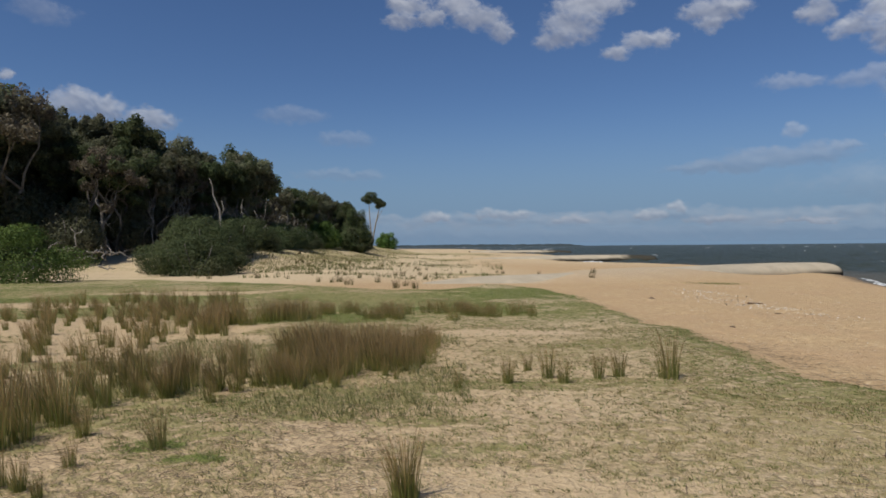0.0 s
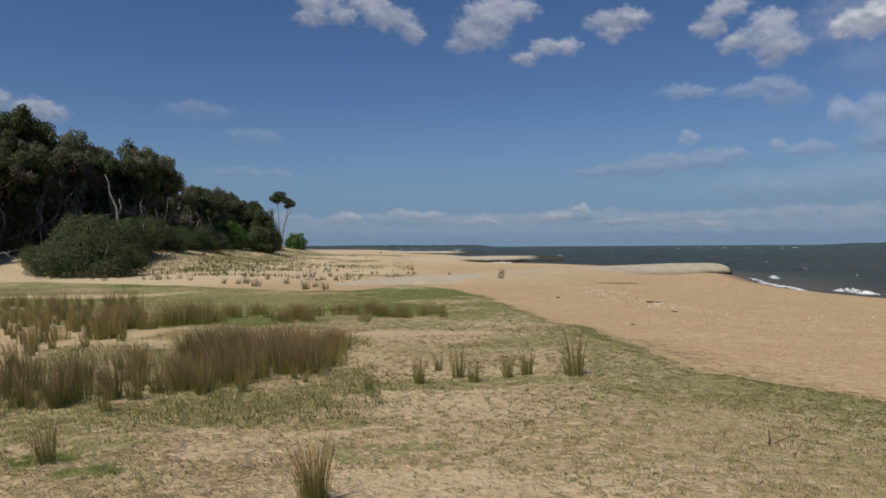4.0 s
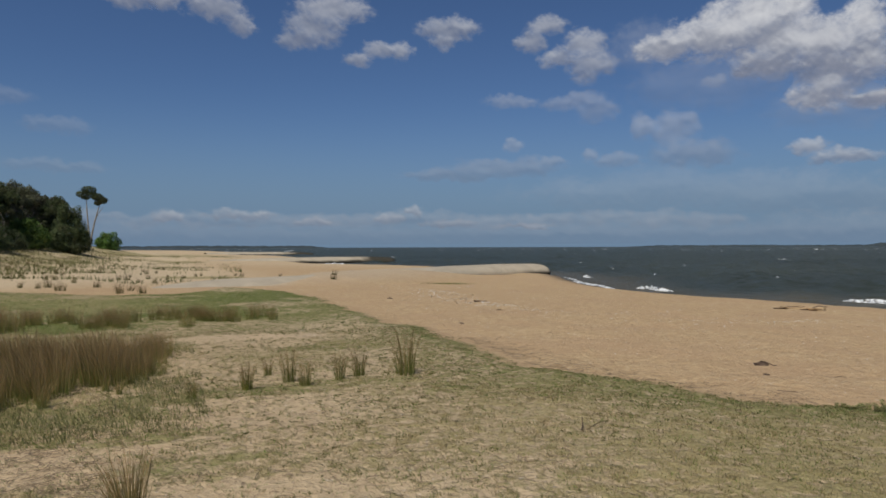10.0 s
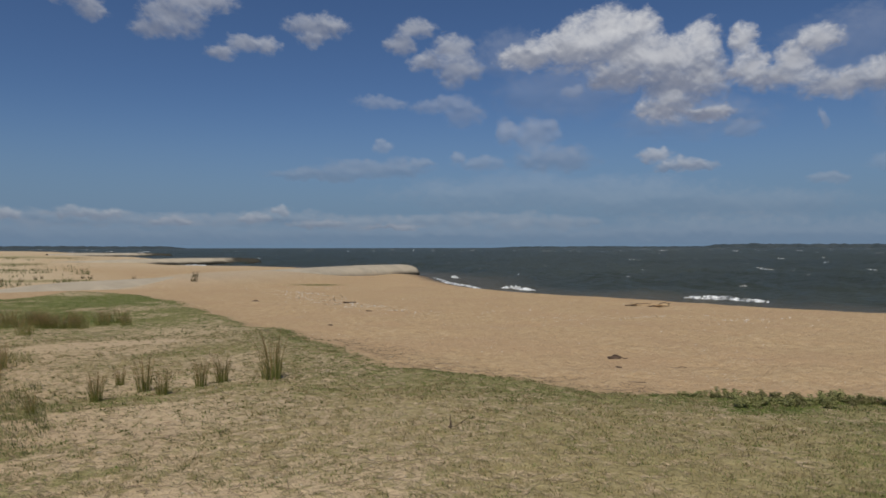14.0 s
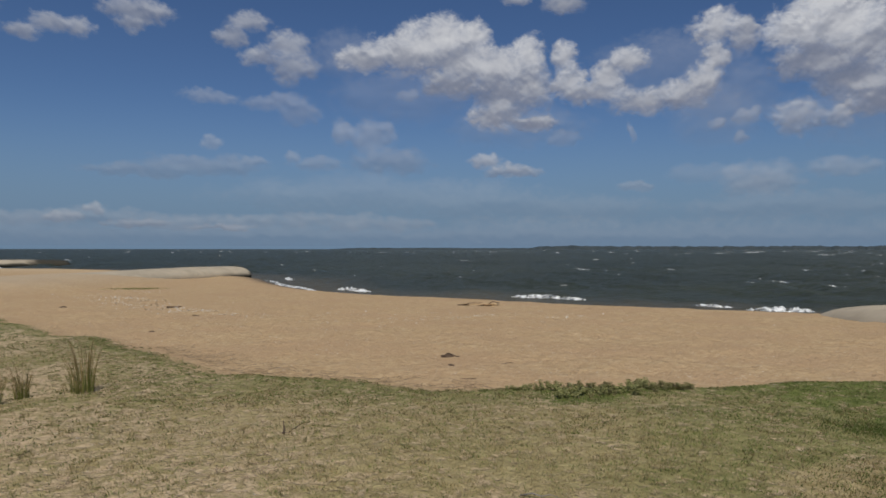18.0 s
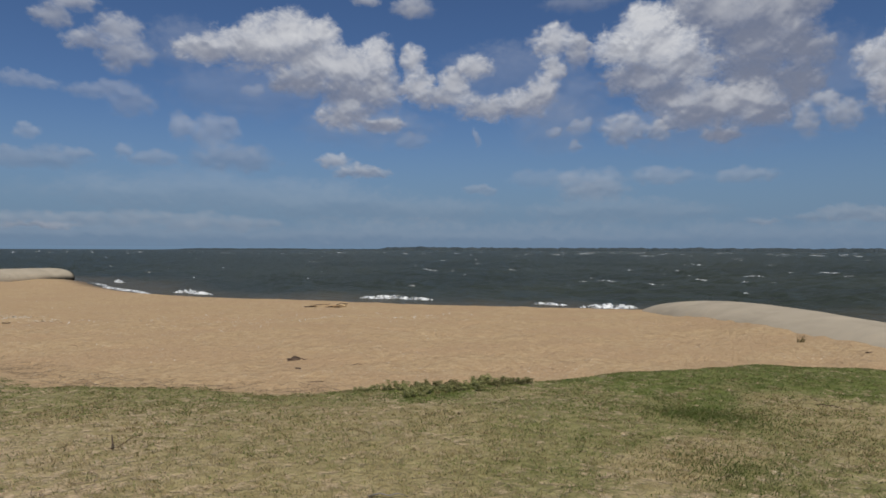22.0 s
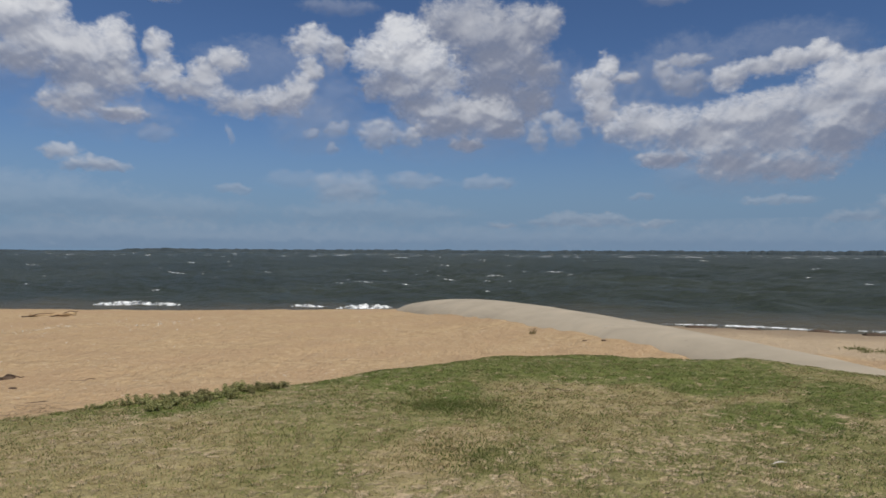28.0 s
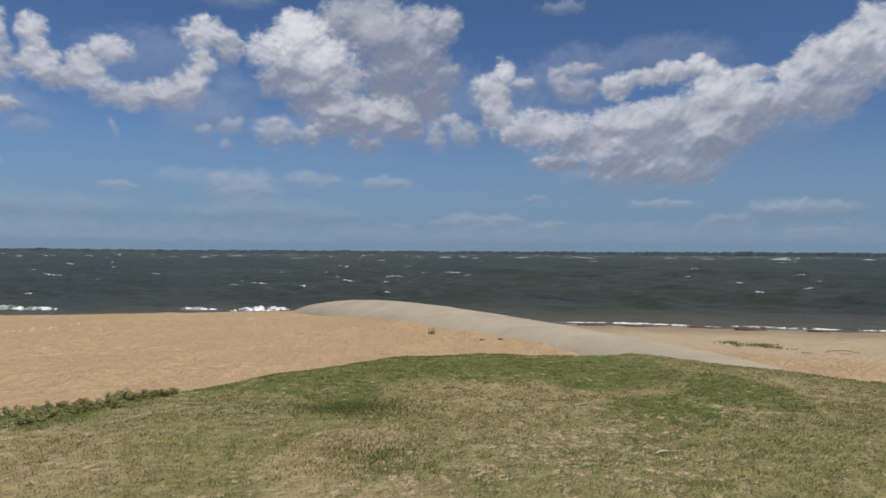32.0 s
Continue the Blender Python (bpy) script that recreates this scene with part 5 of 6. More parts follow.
def snag(seed, az, d, height):
    """A leafless grey sapling with crooked stems."""
    rng = np.random.RandomState(seed)
    runs = []
    for i in range(2 + rng.randint(3)):
        foot = (rng.normal() * 0.25, rng.normal() * 0.2, -0.2)
        tip = (foot[0] + rng.normal() * 0.22 * height, rng.normal() * 0.4, height * (0.6 + 0.5 * rng.rand()))
        pts = bent(foot, tip, rng, 0.45, 7)
        runs.append((pts, taper(0.035 + 0.025 * rng.rand(), 0.012, 7)))
        end = (pts[4][0] + rng.normal() * 0.6, pts[4][1], pts[4][2] + 0.3 + 0.7 * rng.rand())
        runs.append((bent(pts[4], end, rng, 0.4, 4), taper(0.03, 0.008, 4)))
    dead_limbs("dead_tree", runs, "thin leafless grey stems at the wood's edge", az, d, az, 1.0, "dead tree")


for i, (az, d, h) in enumerate(((16.4, 66, 4.8), (15.0, 69, 5.0), (13.9, 76, 5.2), (12.6, 88, 5.0), (20.7, 62, 4.6), (23.2, 60, 4.6), (17.2, 65, 3.8), (15.6, 68, 4.4), (25.0, 60, 4.2), (11.6, 94, 4.6), (22.3, 62, 4.4), (13.2, 82, 4.5))):
    snag(500 + i, az, d, h)
dead_limbs("fallen_branch", [(arch(-0.9, 0.05, 1.0, 0.35, 0.25), taper(0.09, 0.05)), (arch(-0.2, 0.1, 0.9, 0.05, 0.3, 0.4), taper(0.06, 0.04))], "grey fallen branch on the grassy bank", 16.3, 64, 20)


# ---- rushes and grass tufts ----
def make_tussock(n, height, spread, seed, mat_a, mat_b, wind=0.30, width=0.009, name="grass_tussock", label="", group=""):
    """A clump of stiff blades: green living ones and dry brown ones, bent by the wind."""
    rng = np.random.RandomState(seed)
    top = tagged(new(name, None), label, "grass", group)
    for pname, mat, share in (("living_tuft", mat_a, 0.5), ("dry_tuft", mat_b, 0.5)):
        k = int(n * share)
        a, r = rng.rand(k) * 6.283, spread * 0.38 * np.sqrt(rng.rand(k))
        base = np.stack([np.cos(a) * r, np.sin(a) * r, np.full(k, -0.02)], 1)
        h = height * (0.28 + 0.72 * rng.rand(k) ** 1.15)
        lean = np.stack([np.cos(a), np.sin(a)], 1) * (r / spread * 0.55 + 0.08 * rng.rand(k))[:, None] + np.array([-wind * 0.8, -wind * 0.35]) * (0.5 + rng.rand(k))[:, None]
        part(pname, blades_mesh(pname, base, h, np.full(k, width), lean, mat, 4, rng), top)
    return top


RUSH = "clump of brown-tipped green rushes on sandy turf"
rush_kinds = [make_tussock(120, 0.66, 0.24, 201 + i, REED, REED_BROWN, 0.06 + 0.08 * i, 0.006, "rush_clump", RUSH, "rush clumps") for i in range(4)]
thick_kinds = [make_tussock(190, 0.70, 0.62, 221 + i, REED, REED_BROWN, 0.16, 0.006, "rush_clump", "thick stand of brown rushes bent by wind", "rush clumps") for i in range(3)]
dune_kinds = [make_tussock(70, 0.62, 0.55, 241 + i, TUFT_DRY, TUFT_DRY, 0.3, 0.014, "grass_tussock", "dry brown grass tussock on pale dune sand", "dune tussocks") for i in range(3)]
waiting = {id(k): True for k in rush_kinds + thick_kinds + dune_kinds}


def set_tussock(ob, x, y, scale, turn, label=""):
    m = Matrix.LocRotScale((x, y, at_ground(x, y)), Euler((0, 0, turn)), (scale, scale, scale))
    if waiting.get(id(ob)):
        waiting[id(ob)] = False
        ob.matrix_basis = m
        c = ob
    else:
        c = copy_thing(ob, Matrix.Identity(4))
        c.matrix_basis = m
    return tagged(c, label) if label else c


# the ones that stand by themselves: azimuth, distance, scale
SINGLE = [(3.3, 4.3, 0.80, 0), (3.7, 4.35, 0.7, 2), (-18.3, 8.75, 1.12, 1), (-14.4, 8.75, 0.66, 2), (-12.8, 8.6, 0.62, 3), (-10.0, 8.25, 0.60, 1), (-8.7, 8.55, 0.72, 0), (-7.0, 9.0, 0.45, 2), (-5.35, 8.15, 0.62, 3),
          (-1.2, 7.8, 0.42, 1), (22.9, 5.95, 0.62, 2), (28.0, 6.7, 0.62, 3), (28.9, 5.75, 0.4, 1), (32.2, 5.35, 0.5, 0), (31.0, 5.15, 0.33, 2), (33.4, 5.5, 0.5, 3), (19.0, 7.6, 0.5, 1), (32.9, 7.3, 1.3, 0), (34.2, 7.8, 1.2, 2), (30.4, 7.6, 1.15, 1), (31.3, 8.0, 1.0, 3), (28.0, 8.6, 1.05, 0), (25.6, 8.9, 0.95, 2), (23.6, 9.1, 0.95, 1),
          (33.6, 6.7, 1.15, 1), (32.0, 6.9, 1.0, 3), (29.4, 7.3, 1.05, 0), (26.8, 7.9, 1.0, 2), (24.6, 8.2, 0.75, 1), (21.7, 8.2, 0.7, 3), (20.4, 8.9, 0.7, 0), (18.4, 8.3, 0.8, 2), (17.0, 8.1, 0.75, 1), (33.9, 8.6, 1.1, 0)]
for az, d, s, k in SINGLE:
    x, y = polar(az, d)
    set_tussock(rush_kinds[k], x, y, s * 1.18, 0.3 * k)
rng = np.random.RandomState(31)
n_made = 0
stood = []
while n_made < 150:
    x, y = -11.5 + 10.0 * rng.rand(), 6.2 + 14.5 * rng.rand()
    az = math.degrees(math.atan2(-x, y))
    if not 16.5 < az < 38 or vnoise(x * 0.55 + 3, y * 0.55) < 0.22:
        continue
    if (math.hypot(x, y) < 8.4 and az < 29.5) or math.hypot(x, y) < 6.6 or any(math.hypot(x - p, y - q) < 0.42 for p, q in stood):
        continue
    stood.append((x, y))
    set_tussock(rush_kinds[rng.randint(4)], x, y, 0.55 + 0.6 * rng.rand(), rng.rand() * 0.6)
    n_made += 1
n_made = 0
while n_made < 92:
    x, y = -3.3 + 3.1 * rng.rand(), 7.4 + 4.2 * rng.rand()
    thin = fbm2(np.array(x * 0.9), np.array(y * 0.9), 3)
    front = 7.9 + 0.6 * (x + 2.0) + 0.9 * (thin - 0.5)
    if y < front or y > front + 2.6 or thin < 0.36 or (x < -2.4 and rng.rand() < 0.5):
        continue
    kind = thick_kinds[rng.randint(3)] if x > -2.5 + 0.5 * rng.rand() else rush_kinds[rng.randint(4)]
    set_tussock(kind, x, y, (0.36 + 0.85 * thin * (0.55 + 0.7 * rng.rand())) * (1 - 0.15 * (x > -0.9)), rng.rand() * 0.6)
    n_made += 1
rng = np.random.RandomState(35)
for i in range(16):
    set_tussock(rush_kinds[rng.randint(4)], *polar(2.5 + 22 * rng.rand(), 8.0 + 0.9 * rng.rand()), 0.35 + 0.35 * rng.rand(), rng.rand() * 6, "small loose clump of green rushes beside the stand")
for cx, cy, sx, sy, n, s in ((-4.6, 13.6, 0.8, 0.7, 13, 0.95), (-3.5, 15.2, 0.9, 0.6, 14, 0.9), (-2.5, 16.8, 1.0, 0.7, 11, 0.65), (-1.4, 15.2, 1.2, 0.6, 12, 0.6), (0.5, 16.6, 1.3, 0.7, 24, 0.58), (-6.8, 17.5, 1.6, 0.8, 10, 0.8)):
    for i in range(n):
        set_tussock(thick_kinds[rng.randint(3)], cx + rng.normal() * sx * 0.6, cy + rng.normal() * sy * 0.6, s * (0.8 + 0.4 * rng.rand()), rng.rand())
# tussocks on the pale flats before the wood
FAR_TUFTS = [(2.4, 27.6, 0.75), (4.0, 27.8, 0.85), (3.2, 29.5, 0.6), (5.5, 33.4, 0.75), (7.0, 36.6, 0.7), (7.9, 30.2, 0.95), (8.7, 33.0, 0.85), (15.3, 38.5, 0.8), (12.9, 37, 0.5), (9.3, 32.5, 0.6), (10.4, 33, 0.6), (19.0, 39, 0.7), (-1.5, 49.5, 0.6), (-1.9, 50.5, 0.5), (-0.6, 47, 0.6), (0.6, 45.5, 0.55)]
for i, (az, d, s) in enumerate(FAR_TUFTS):
    x, y = polar(az, d)
    set_tussock(dune_kinds[i % 3], x, y, s, i)
for az, d, s in ((-12.3, 39.3, 0.80), (-12.4, 40.6, 0.75), (-8.0, 49.0, 0.50), (-5.0, 49.8, 0.60), (-4.5, 50.6, 0.50)):
    x, y = polar(az, d)
    set_tussock(dune_kinds[1], x, y, s, 2.0, "dark twiggy tuft on bare sand beside the groyne")
n_made = 0
while n_made < 85:
    az, d = 0.3 + 16.5 * rng.rand(), 40 + 38 * rng.rand() ** 1.3
    x, y = polar(az, d)
    if x - wood_x(y) < 4 or fbm2(np.array(x * 0.25), np.array(y * 0.25), 2) < 0.42:
        continue
    set_tussock(dune_kinds[rng.randint(3)], x, y, 0.28 + 0.6 * rng.rand() ** 1.8, rng.rand() * 6)
    n_made += 1
set_tussock(dune_kinds[2], *polar(-86.6, 15.3), 0.36, 1.0, "small dark grass tuft on sand beside the groyne")


# low turf over the ground about the camera: small tufts of short blades
def turf(name, tufts, per, seed, mat, r0, r1, h0, h1, width, radius, pick, label, flat=1.0, clumped=1.0):
    rng = np.random.RandomState(seed)
    r = np.sqrt(r0 ** 2 + (r1 ** 2 - r0 ** 2) * rng.rand(tufts) ** 1.3)
    a = np.radians(-126 + 164 * rng.rand(tufts))
    x, y = -r * np.sin(a), r * np.cos(a)
    cover, green = cover_at(x, y)
    clump = fbm2(x * 3.5, y * 3.5, 3)
    p = pick(cover, green) * (1 + clumped * (smooth(0.30, 0.68, clump + 0.3 * (cover - 0.5)) - 1))
    keep = rng.rand(tufts) < p
    x, y, r = x[keep], y[keep], r[keep]
    grow = (0.65 + 0.6 * rng.rand(len(x))) * (0.75 + 0.5 * clump[keep])
    x, y, r, grow = (np.repeat(v, per) for v in (x, y, r, grow))
    k = len(x)
    t, q = rng.rand(k) * 6.283, np.sqrt(rng.rand(k))
    off = radius * grow * q
    bx, by = x + np.cos(t) * off, y + np.sin(t) * off
    base = np.stack([bx, by, land_z(bx, by) - 0.004], 1)
    far = smooth(5.5, 12, r)
    h = 0.78 * (h0 + (h1 - h0) * rng.rand(k)) * grow * (1 - 0.45 * far)
    lean = np.stack([np.cos(t), np.sin(t)], 1) * (0.9 * q)[:, None] + (rng.normal(size=(k, 2)) * 0.55 + np.array([-0.7, -0.3])) * (flat * (1 + 1.5 * far))[:, None]
    wd = width * (0.7 + 0.6 * rng.rand(k)) * np.clip(r / 6, 0.75, 2.4)
    me = blades_mesh(name, base, h, wd, lean, mat, 2, rng)
    return tagged(new(name, me), label, "turf", kind="stuff")


turf("straw_turf", 84000, 8, 61, TURF_STRAW, 2.6, 14, 0.022, 0.06, 0.0055, 0.055, lambda c, g: np.clip(c * 1.6 - 0.72, 0, 1) * (1 - 0.7 * g), "short dry straw-coloured turf on the dune top", 0.6, 0.6)
turf("green_turf", 66000, 8, 62, TURF_GREEN, 2.6, 14, 0.02, 0.05, 0.0055, 0.055, lambda c, g: np.clip(c, 0, 1) * np.clip(0.12 + g, 0, 1), "short green turf along the edge of the dune", 0.6, 0.6)
turf("far_turf", 52000, 7, 63, TURF_DEEP, 13, 36, 0.02, 0.05, 0.009, 0.09, lambda c, g: np.clip(c, 0, 1) * np.clip(0.2 + g, 0, 1), "low green dune turf farther off", 1.0, 0.7)


turf("olive_tufts", 40000, 10, 64, TURF_OLIVE, 2.6, 15, 0.028, 0.05, 0.0046, 0.022, lambda c, g: (0.22 + 0.42 * smooth(0.08, 0.5, c)) * (c > 0.06) * (1 - 0.93 * smooth(0.6, 0.85, c)), "small scattered olive tufts on thin sandy turf", 0.6, 0.7)


def dead_runners(n, seed, fringe=False, az=(-48, 36)):
    """Thin dead runners that wander over the sandy turf."""
    rng = np.random.RandomState(seed)
    r, a = 2.8 + 7.5 * rng.rand(n * 3), np.radians(az[0] + (az[1] - az[0]) * rng.rand(n * 3))
    x, y = -r * np.sin(a), r * np.cos(a)
    cover, _ = cover_at(x, y)
    ok = np.nonzero((cover > 0.05) & (cover < 0.72))[0][:n]
    x, y = x[ok], y[ok]
    if fringe:
        y = 5.4 + 6.5 * rng.rand(len(x))
        x = turf_x(y) + 0.1 + 0.7 * rng.rand(len(x)) ** 1.5
    n = len(x)
    head, step = rng.rand(n) * 6.283, 0.018 + 0.025 * rng.rand(n)
    rows = []
    for i in range(8):
        w = 0.0032 * (1 - 0.09 * i)
        z = land_z(x, y) + 0.008 + 0.014 * rng.rand(n)
        sx, sy = -np.sin(head) * w, np.cos(head) * w
        rows += [np.stack([x - sx, y - sy, z], 1), np.stack([x, y, z + w * 1.5], 1), np.stack([x + sx, y + sy, z], 1)]
        head = head + rng.normal(size=n) * 0.5
        x, y = x + np.cos(head) * step, y + np.sin(head) * step
    v = np.stack(rows, 1).reshape(-1, 3)
    quads = np.array([[3 * i + k, 3 * i + k + 1, 3 * i + k + 4, 3 * i + k + 3] for i in range(7) for k in range(2)])
    f = (np.arange(n)[:, None, None] * 24 + quads).reshape(-1, 4)
    return tagged(new("dead_runners", mesh_of("dead_runners", v, f, RUNNER)), "thin dark runners creeping from the turf onto sand" if fringe else "thin dark dead runners over sandy turf", "runners", kind="stuff")


dead_runners(380, 65)
dead_runners(850, 69, False, (6, 36))
dead_runners(260, 68, True)


# longer green grass about the feet of the rush stand
rng = np.random.RandomState(66)
n = 24000
x, y = -4.6 + 4.9 * rng.rand(n), 6.5 + 5.4 * rng.rand(n)
ok = fbm2(x * 1.3, y * 1.3, 3) + 0.25 * smooth(8.6, 7.6, y) * (rng.rand(n) - 0.5) > 0.47
x, y = x[ok], y[ok]
rush_feet = blades_mesh("rush_foot_grass", np.stack([x, y, land_z(x, y) - 0.01], 1), 0.05 + 0.13 * rng.rand(len(x)) ** 1.5, np.full(len(x), 0.006), rng.normal(size=(len(x), 2)) * 0.5 + np.array([-0.3, -0.1]), TURF_OLIVE, 2, rng)
tagged(new("rush_foot_grass", rush_feet), "longer olive grass about the feet of the rushes", "grass", kind="stuff")


# rough grass on the bank before the wood
rng = np.random.RandomState(67)
n = 60000
d = 38 + 97 * rng.rand(n)
x, y = -d * np.sin(np.radians(-5 + 25 * rng.rand(n))), d
y = np.sqrt(np.maximum(d * d - x * x, 1))
w = x - wood_x(y)
patchy = fbm2(x * 0.42 + 3, y * 0.42, 3) + 0.05 * rng.normal(size=n)
ok = (w > -6) & (((w < 9 + 3 * rng.normal(size=n)) & (fbm2(x * 0.3, y * 0.3, 3) > 0.38) & (d > 50)) | ((w < 24 + 4 * rng.normal(size=n)) & (patchy > 0.71)))
x, y = x[ok], y[ok]
base = np.stack([x, y, land_z(x, y) - 0.02], 1)
bank_grass = blades_mesh("bank_grass", base, 0.10 + 0.3 * rng.rand(len(x)), np.full(len(x), 0.045), rng.normal(size=(len(x), 2)) * 0.5, BANK_GRASS, 2, rng)
tagged(new("bank_grass", bank_grass), "rough olive grass on the dune bank before the wood", "grass", kind="stuff")


# ---- plants and litter on the sand ----
def sea_spurge():
    """A low mat of fleshy-leaved stems along the turf's edge."""
    rng = np.random.RandomState(71)
    made = []
    label = "low grey-green fleshy herb at the turf edge"
    for i in range(3):
        top = tagged(new("beach_herb", None), label, "plant", "beach herbs")
        lobes = []
        for k in range(9):
            a, r = rng.rand() * 6.28, 0.14 * rng.rand()
            h = 0.10 + 0.10 * rng.rand()
            tip = (math.cos(a) * (r + 0.06), math.sin(a) * (r + 0.06), h)
            run = (bent((math.cos(a) * r, math.sin(a) * r, -0.02), tip, rng, 0.2, 4), [0.006, 0.005, 0.004, 0.003])
            part("stem", tube_mesh("stem", [run], LEAF_SUCC, 5), top)
            for q in range(3):
                f = 0.4 + 0.3 * q
                lobes.append(((tip[0] * f + math.cos(a) * r * (1 - f), tip[1] * f + math.sin(a) * r * (1 - f), h * f), (0.045, 0.045, 0.035)))
        part("foliage", leaf_cloud("foliage", lobes, 640, 0.017, LEAF_SUCC, 300 + i), top)
        made.append(top)
    spots = [(-51.6, 8.05), (-52.6, 7.95), (-53.4, 8.1), (-54.4, 8.0), (-55.3, 8.15), (-56.0, 7.9), (-56.9, 8.1), (-57.8, 7.95), (-58.3, 8.2), (-59.2, 8.0), (-60.0, 8.2), (-60.9, 8.1), (-61.6, 8.35), (-62.5, 8.2), (-63.3, 8.4),
             (-64.1, 8.3), (-64.9, 8.5), (-65.5, 8.4), (-56.4, 7.6), (-57.2, 7.7), (-61.2, 7.9), (-63.8, 8.15), (-59.8, 7.85), (-58.6, 7.75)]
    for i, (az, d) in enumerate(spots):
        ob = made[i] if i < 3 else copy_thing(made[i % 3], Matrix.Identity(4))
        x, y = polar(az, d + 0.1)
        s = 0.42 + 0.3 * rng.rand()
        s *= 0.7 if az > -54 else 1.0
        ob.matrix_basis = Matrix.LocRotScale((x, y, at_ground(x, y)), Euler((0, 0, rng.rand() * 6.28)), (s * 1.3, s * 1.3, s * 0.62))


sea_spurge()


def stick(az, d, length, thick, seed, label, mat=None, name="driftwood_stick", turn=None, rise=0.0):
    rng = np.random.RandomState(seed)
    pts = bent((-length / 2, 0, thick * 0.6), (length / 2, 0, thick * 0.6 + rise), rng, 0.35, 6)
    pts = [(p[0], p[1], max(p[2], thick * 0.4)) for p in pts]
    ob = new(name, tube_mesh(name, [(pts, list(np.linspace(thick, thick * 0.4, 6)))], mat or DARKWOOD, 6))
    put(ob, az, d, (az + 180 * rng.rand()) if turn is None else turn)
    return tagged(ob, label, "stick", "driftwood")


def lump(name, az, d, size, seed, mat, label, category):
    """A flattened, knobbly lump lying on the ground."""
    rng = np.random.RandomState(seed)
    bm = bmesh.new()
    bmesh.ops.create_icosphere(bm, subdivisions=3, radius=1)
    for v in bm.verts:
        n = noise.noise(v.co * 1.7 + Vector((seed, 0, 0))) * 0.45 + noise.noise(v.co * 4.2 + Vector((0, seed, 0))) * 0.25
        v.co *= 1 + n
        v.co = Vector((v.co.x * size[0], v.co.y * size[1], max(v.co.z, -0.25) * size[2]))
    me = bpy.data.meshes.new(name)
    bm.to_mesh(me)
    bm.free()
    me.polygons.foreach_set("use_smooth", [True] * len(me.polygons))
    me.materials.append(mat)
    ob = put(new(name, me), az, d, 0)
    ob.rotation_euler = (0, 0, radians(az))
    return tagged(ob, label, category)


lump("seaweed_clump", -46.5, 11.05, (0.11, 0.06, 0.045), 3, WEED, "dark dried seaweed clump on open sand", "seaweed")
stick(-46.9, 11.05, 0.26, 0.014, 5, "dark twig caught in the seaweed clump", WEED, turn=-46)
lump("seaweed_clump", -46.8, 10.1, (0.05, 0.03, 0.015), 4, WEED, "small dark scrap of seaweed on sand", "seaweed")
lump("sand_mound", -49.3, 24.9, (0.75, 0.35, 0.12), 6, GROUND, "low sand mound with driftwood on the beach crest", "sand mound")
stick(-48.4, 24.7, 0.9, 0.02, 7, "driftwood branch half buried at the beach crest", turn=-50, rise=0.1)
stick(-50.0, 24.6, 0.8, 0.025, 8, "driftwood branch half buried at the beach crest", turn=-35, rise=0.12)
stick(-51.3, 10.5, 0.30, 0.009, 9, "thin crooked stick lying on bare sand", turn=-45)
stick(-48.3, 9.05, 0.22, 0.008, 10, "thin crooked stick lying on bare sand", turn=-40)
stick(-24.6, 22.6, 0.42, 0.03, 11, "short dark driftwood stick on open sand", turn=-20)
stick(-26.2, 19.5, 0.20, 0.02, 12, "short dark driftwood stick on open sand", turn=-60)
lump("seaweed_clump", -17.0, 23.6, (0.10, 0.06, 0.05), 13, WEED, "small dark clump on open sand", "seaweed")
lump("seaweed_clump", -23.0, 15.4, (0.06, 0.04, 0.03), 14, WEED, "small dark clump on open sand", "seaweed")
stick(-33.0, 6.1, 0.10, 0.010, 15, "short upright stub of twig in the turf", rise=0.09)
stick(-33.9, 6.25, 0.42, 0.006, 16, "thin bent twig lying on turf", turn=20)
stick(-54.3, 4.45, 0.26, 0.006, 17, "grey weathered stick lying in turf", DEADWOOD, turn=-60)
stick(-88.6, 8.4, 0.30, 0.006, 18, "thin grey twig lying in turf", turn=-95)
stick(-117.0, 15.5, 0.9, 0.006, 19, "thin dark stick on the low beach", turn=-110)
stick(-118.5, 16.8, 1.0, 0.007, 20, "thin dark stick on the low beach", turn=-100)
for i, (az, d) in enumerate([(-92.9, 24.3), (-95.2, 23.9), (-99.8, 24.0), (-103.3, 24.2), (-108.2, 24.6), (-112, 24.0), (-116.5, 24.8)]):
    lump("seaweed_clump", az, d + 1.2, (0.32 + 0.1 * (i % 3), 0.12, 0.07), 30 + i, WEED, "dark seaweed wrack along the water's edge", "seaweed")
lump("seaweed_clump", -92.4, 14.0, (0.05, 0.03, 0.02), 44, WEED, "small dark scrap beside the groyne", "seaweed")
lump("seaweed_clump", -90.9, 14.1, (0.05, 0.03, 0.02), 45, WEED, "small dark scrap beside the groyne", "seaweed")


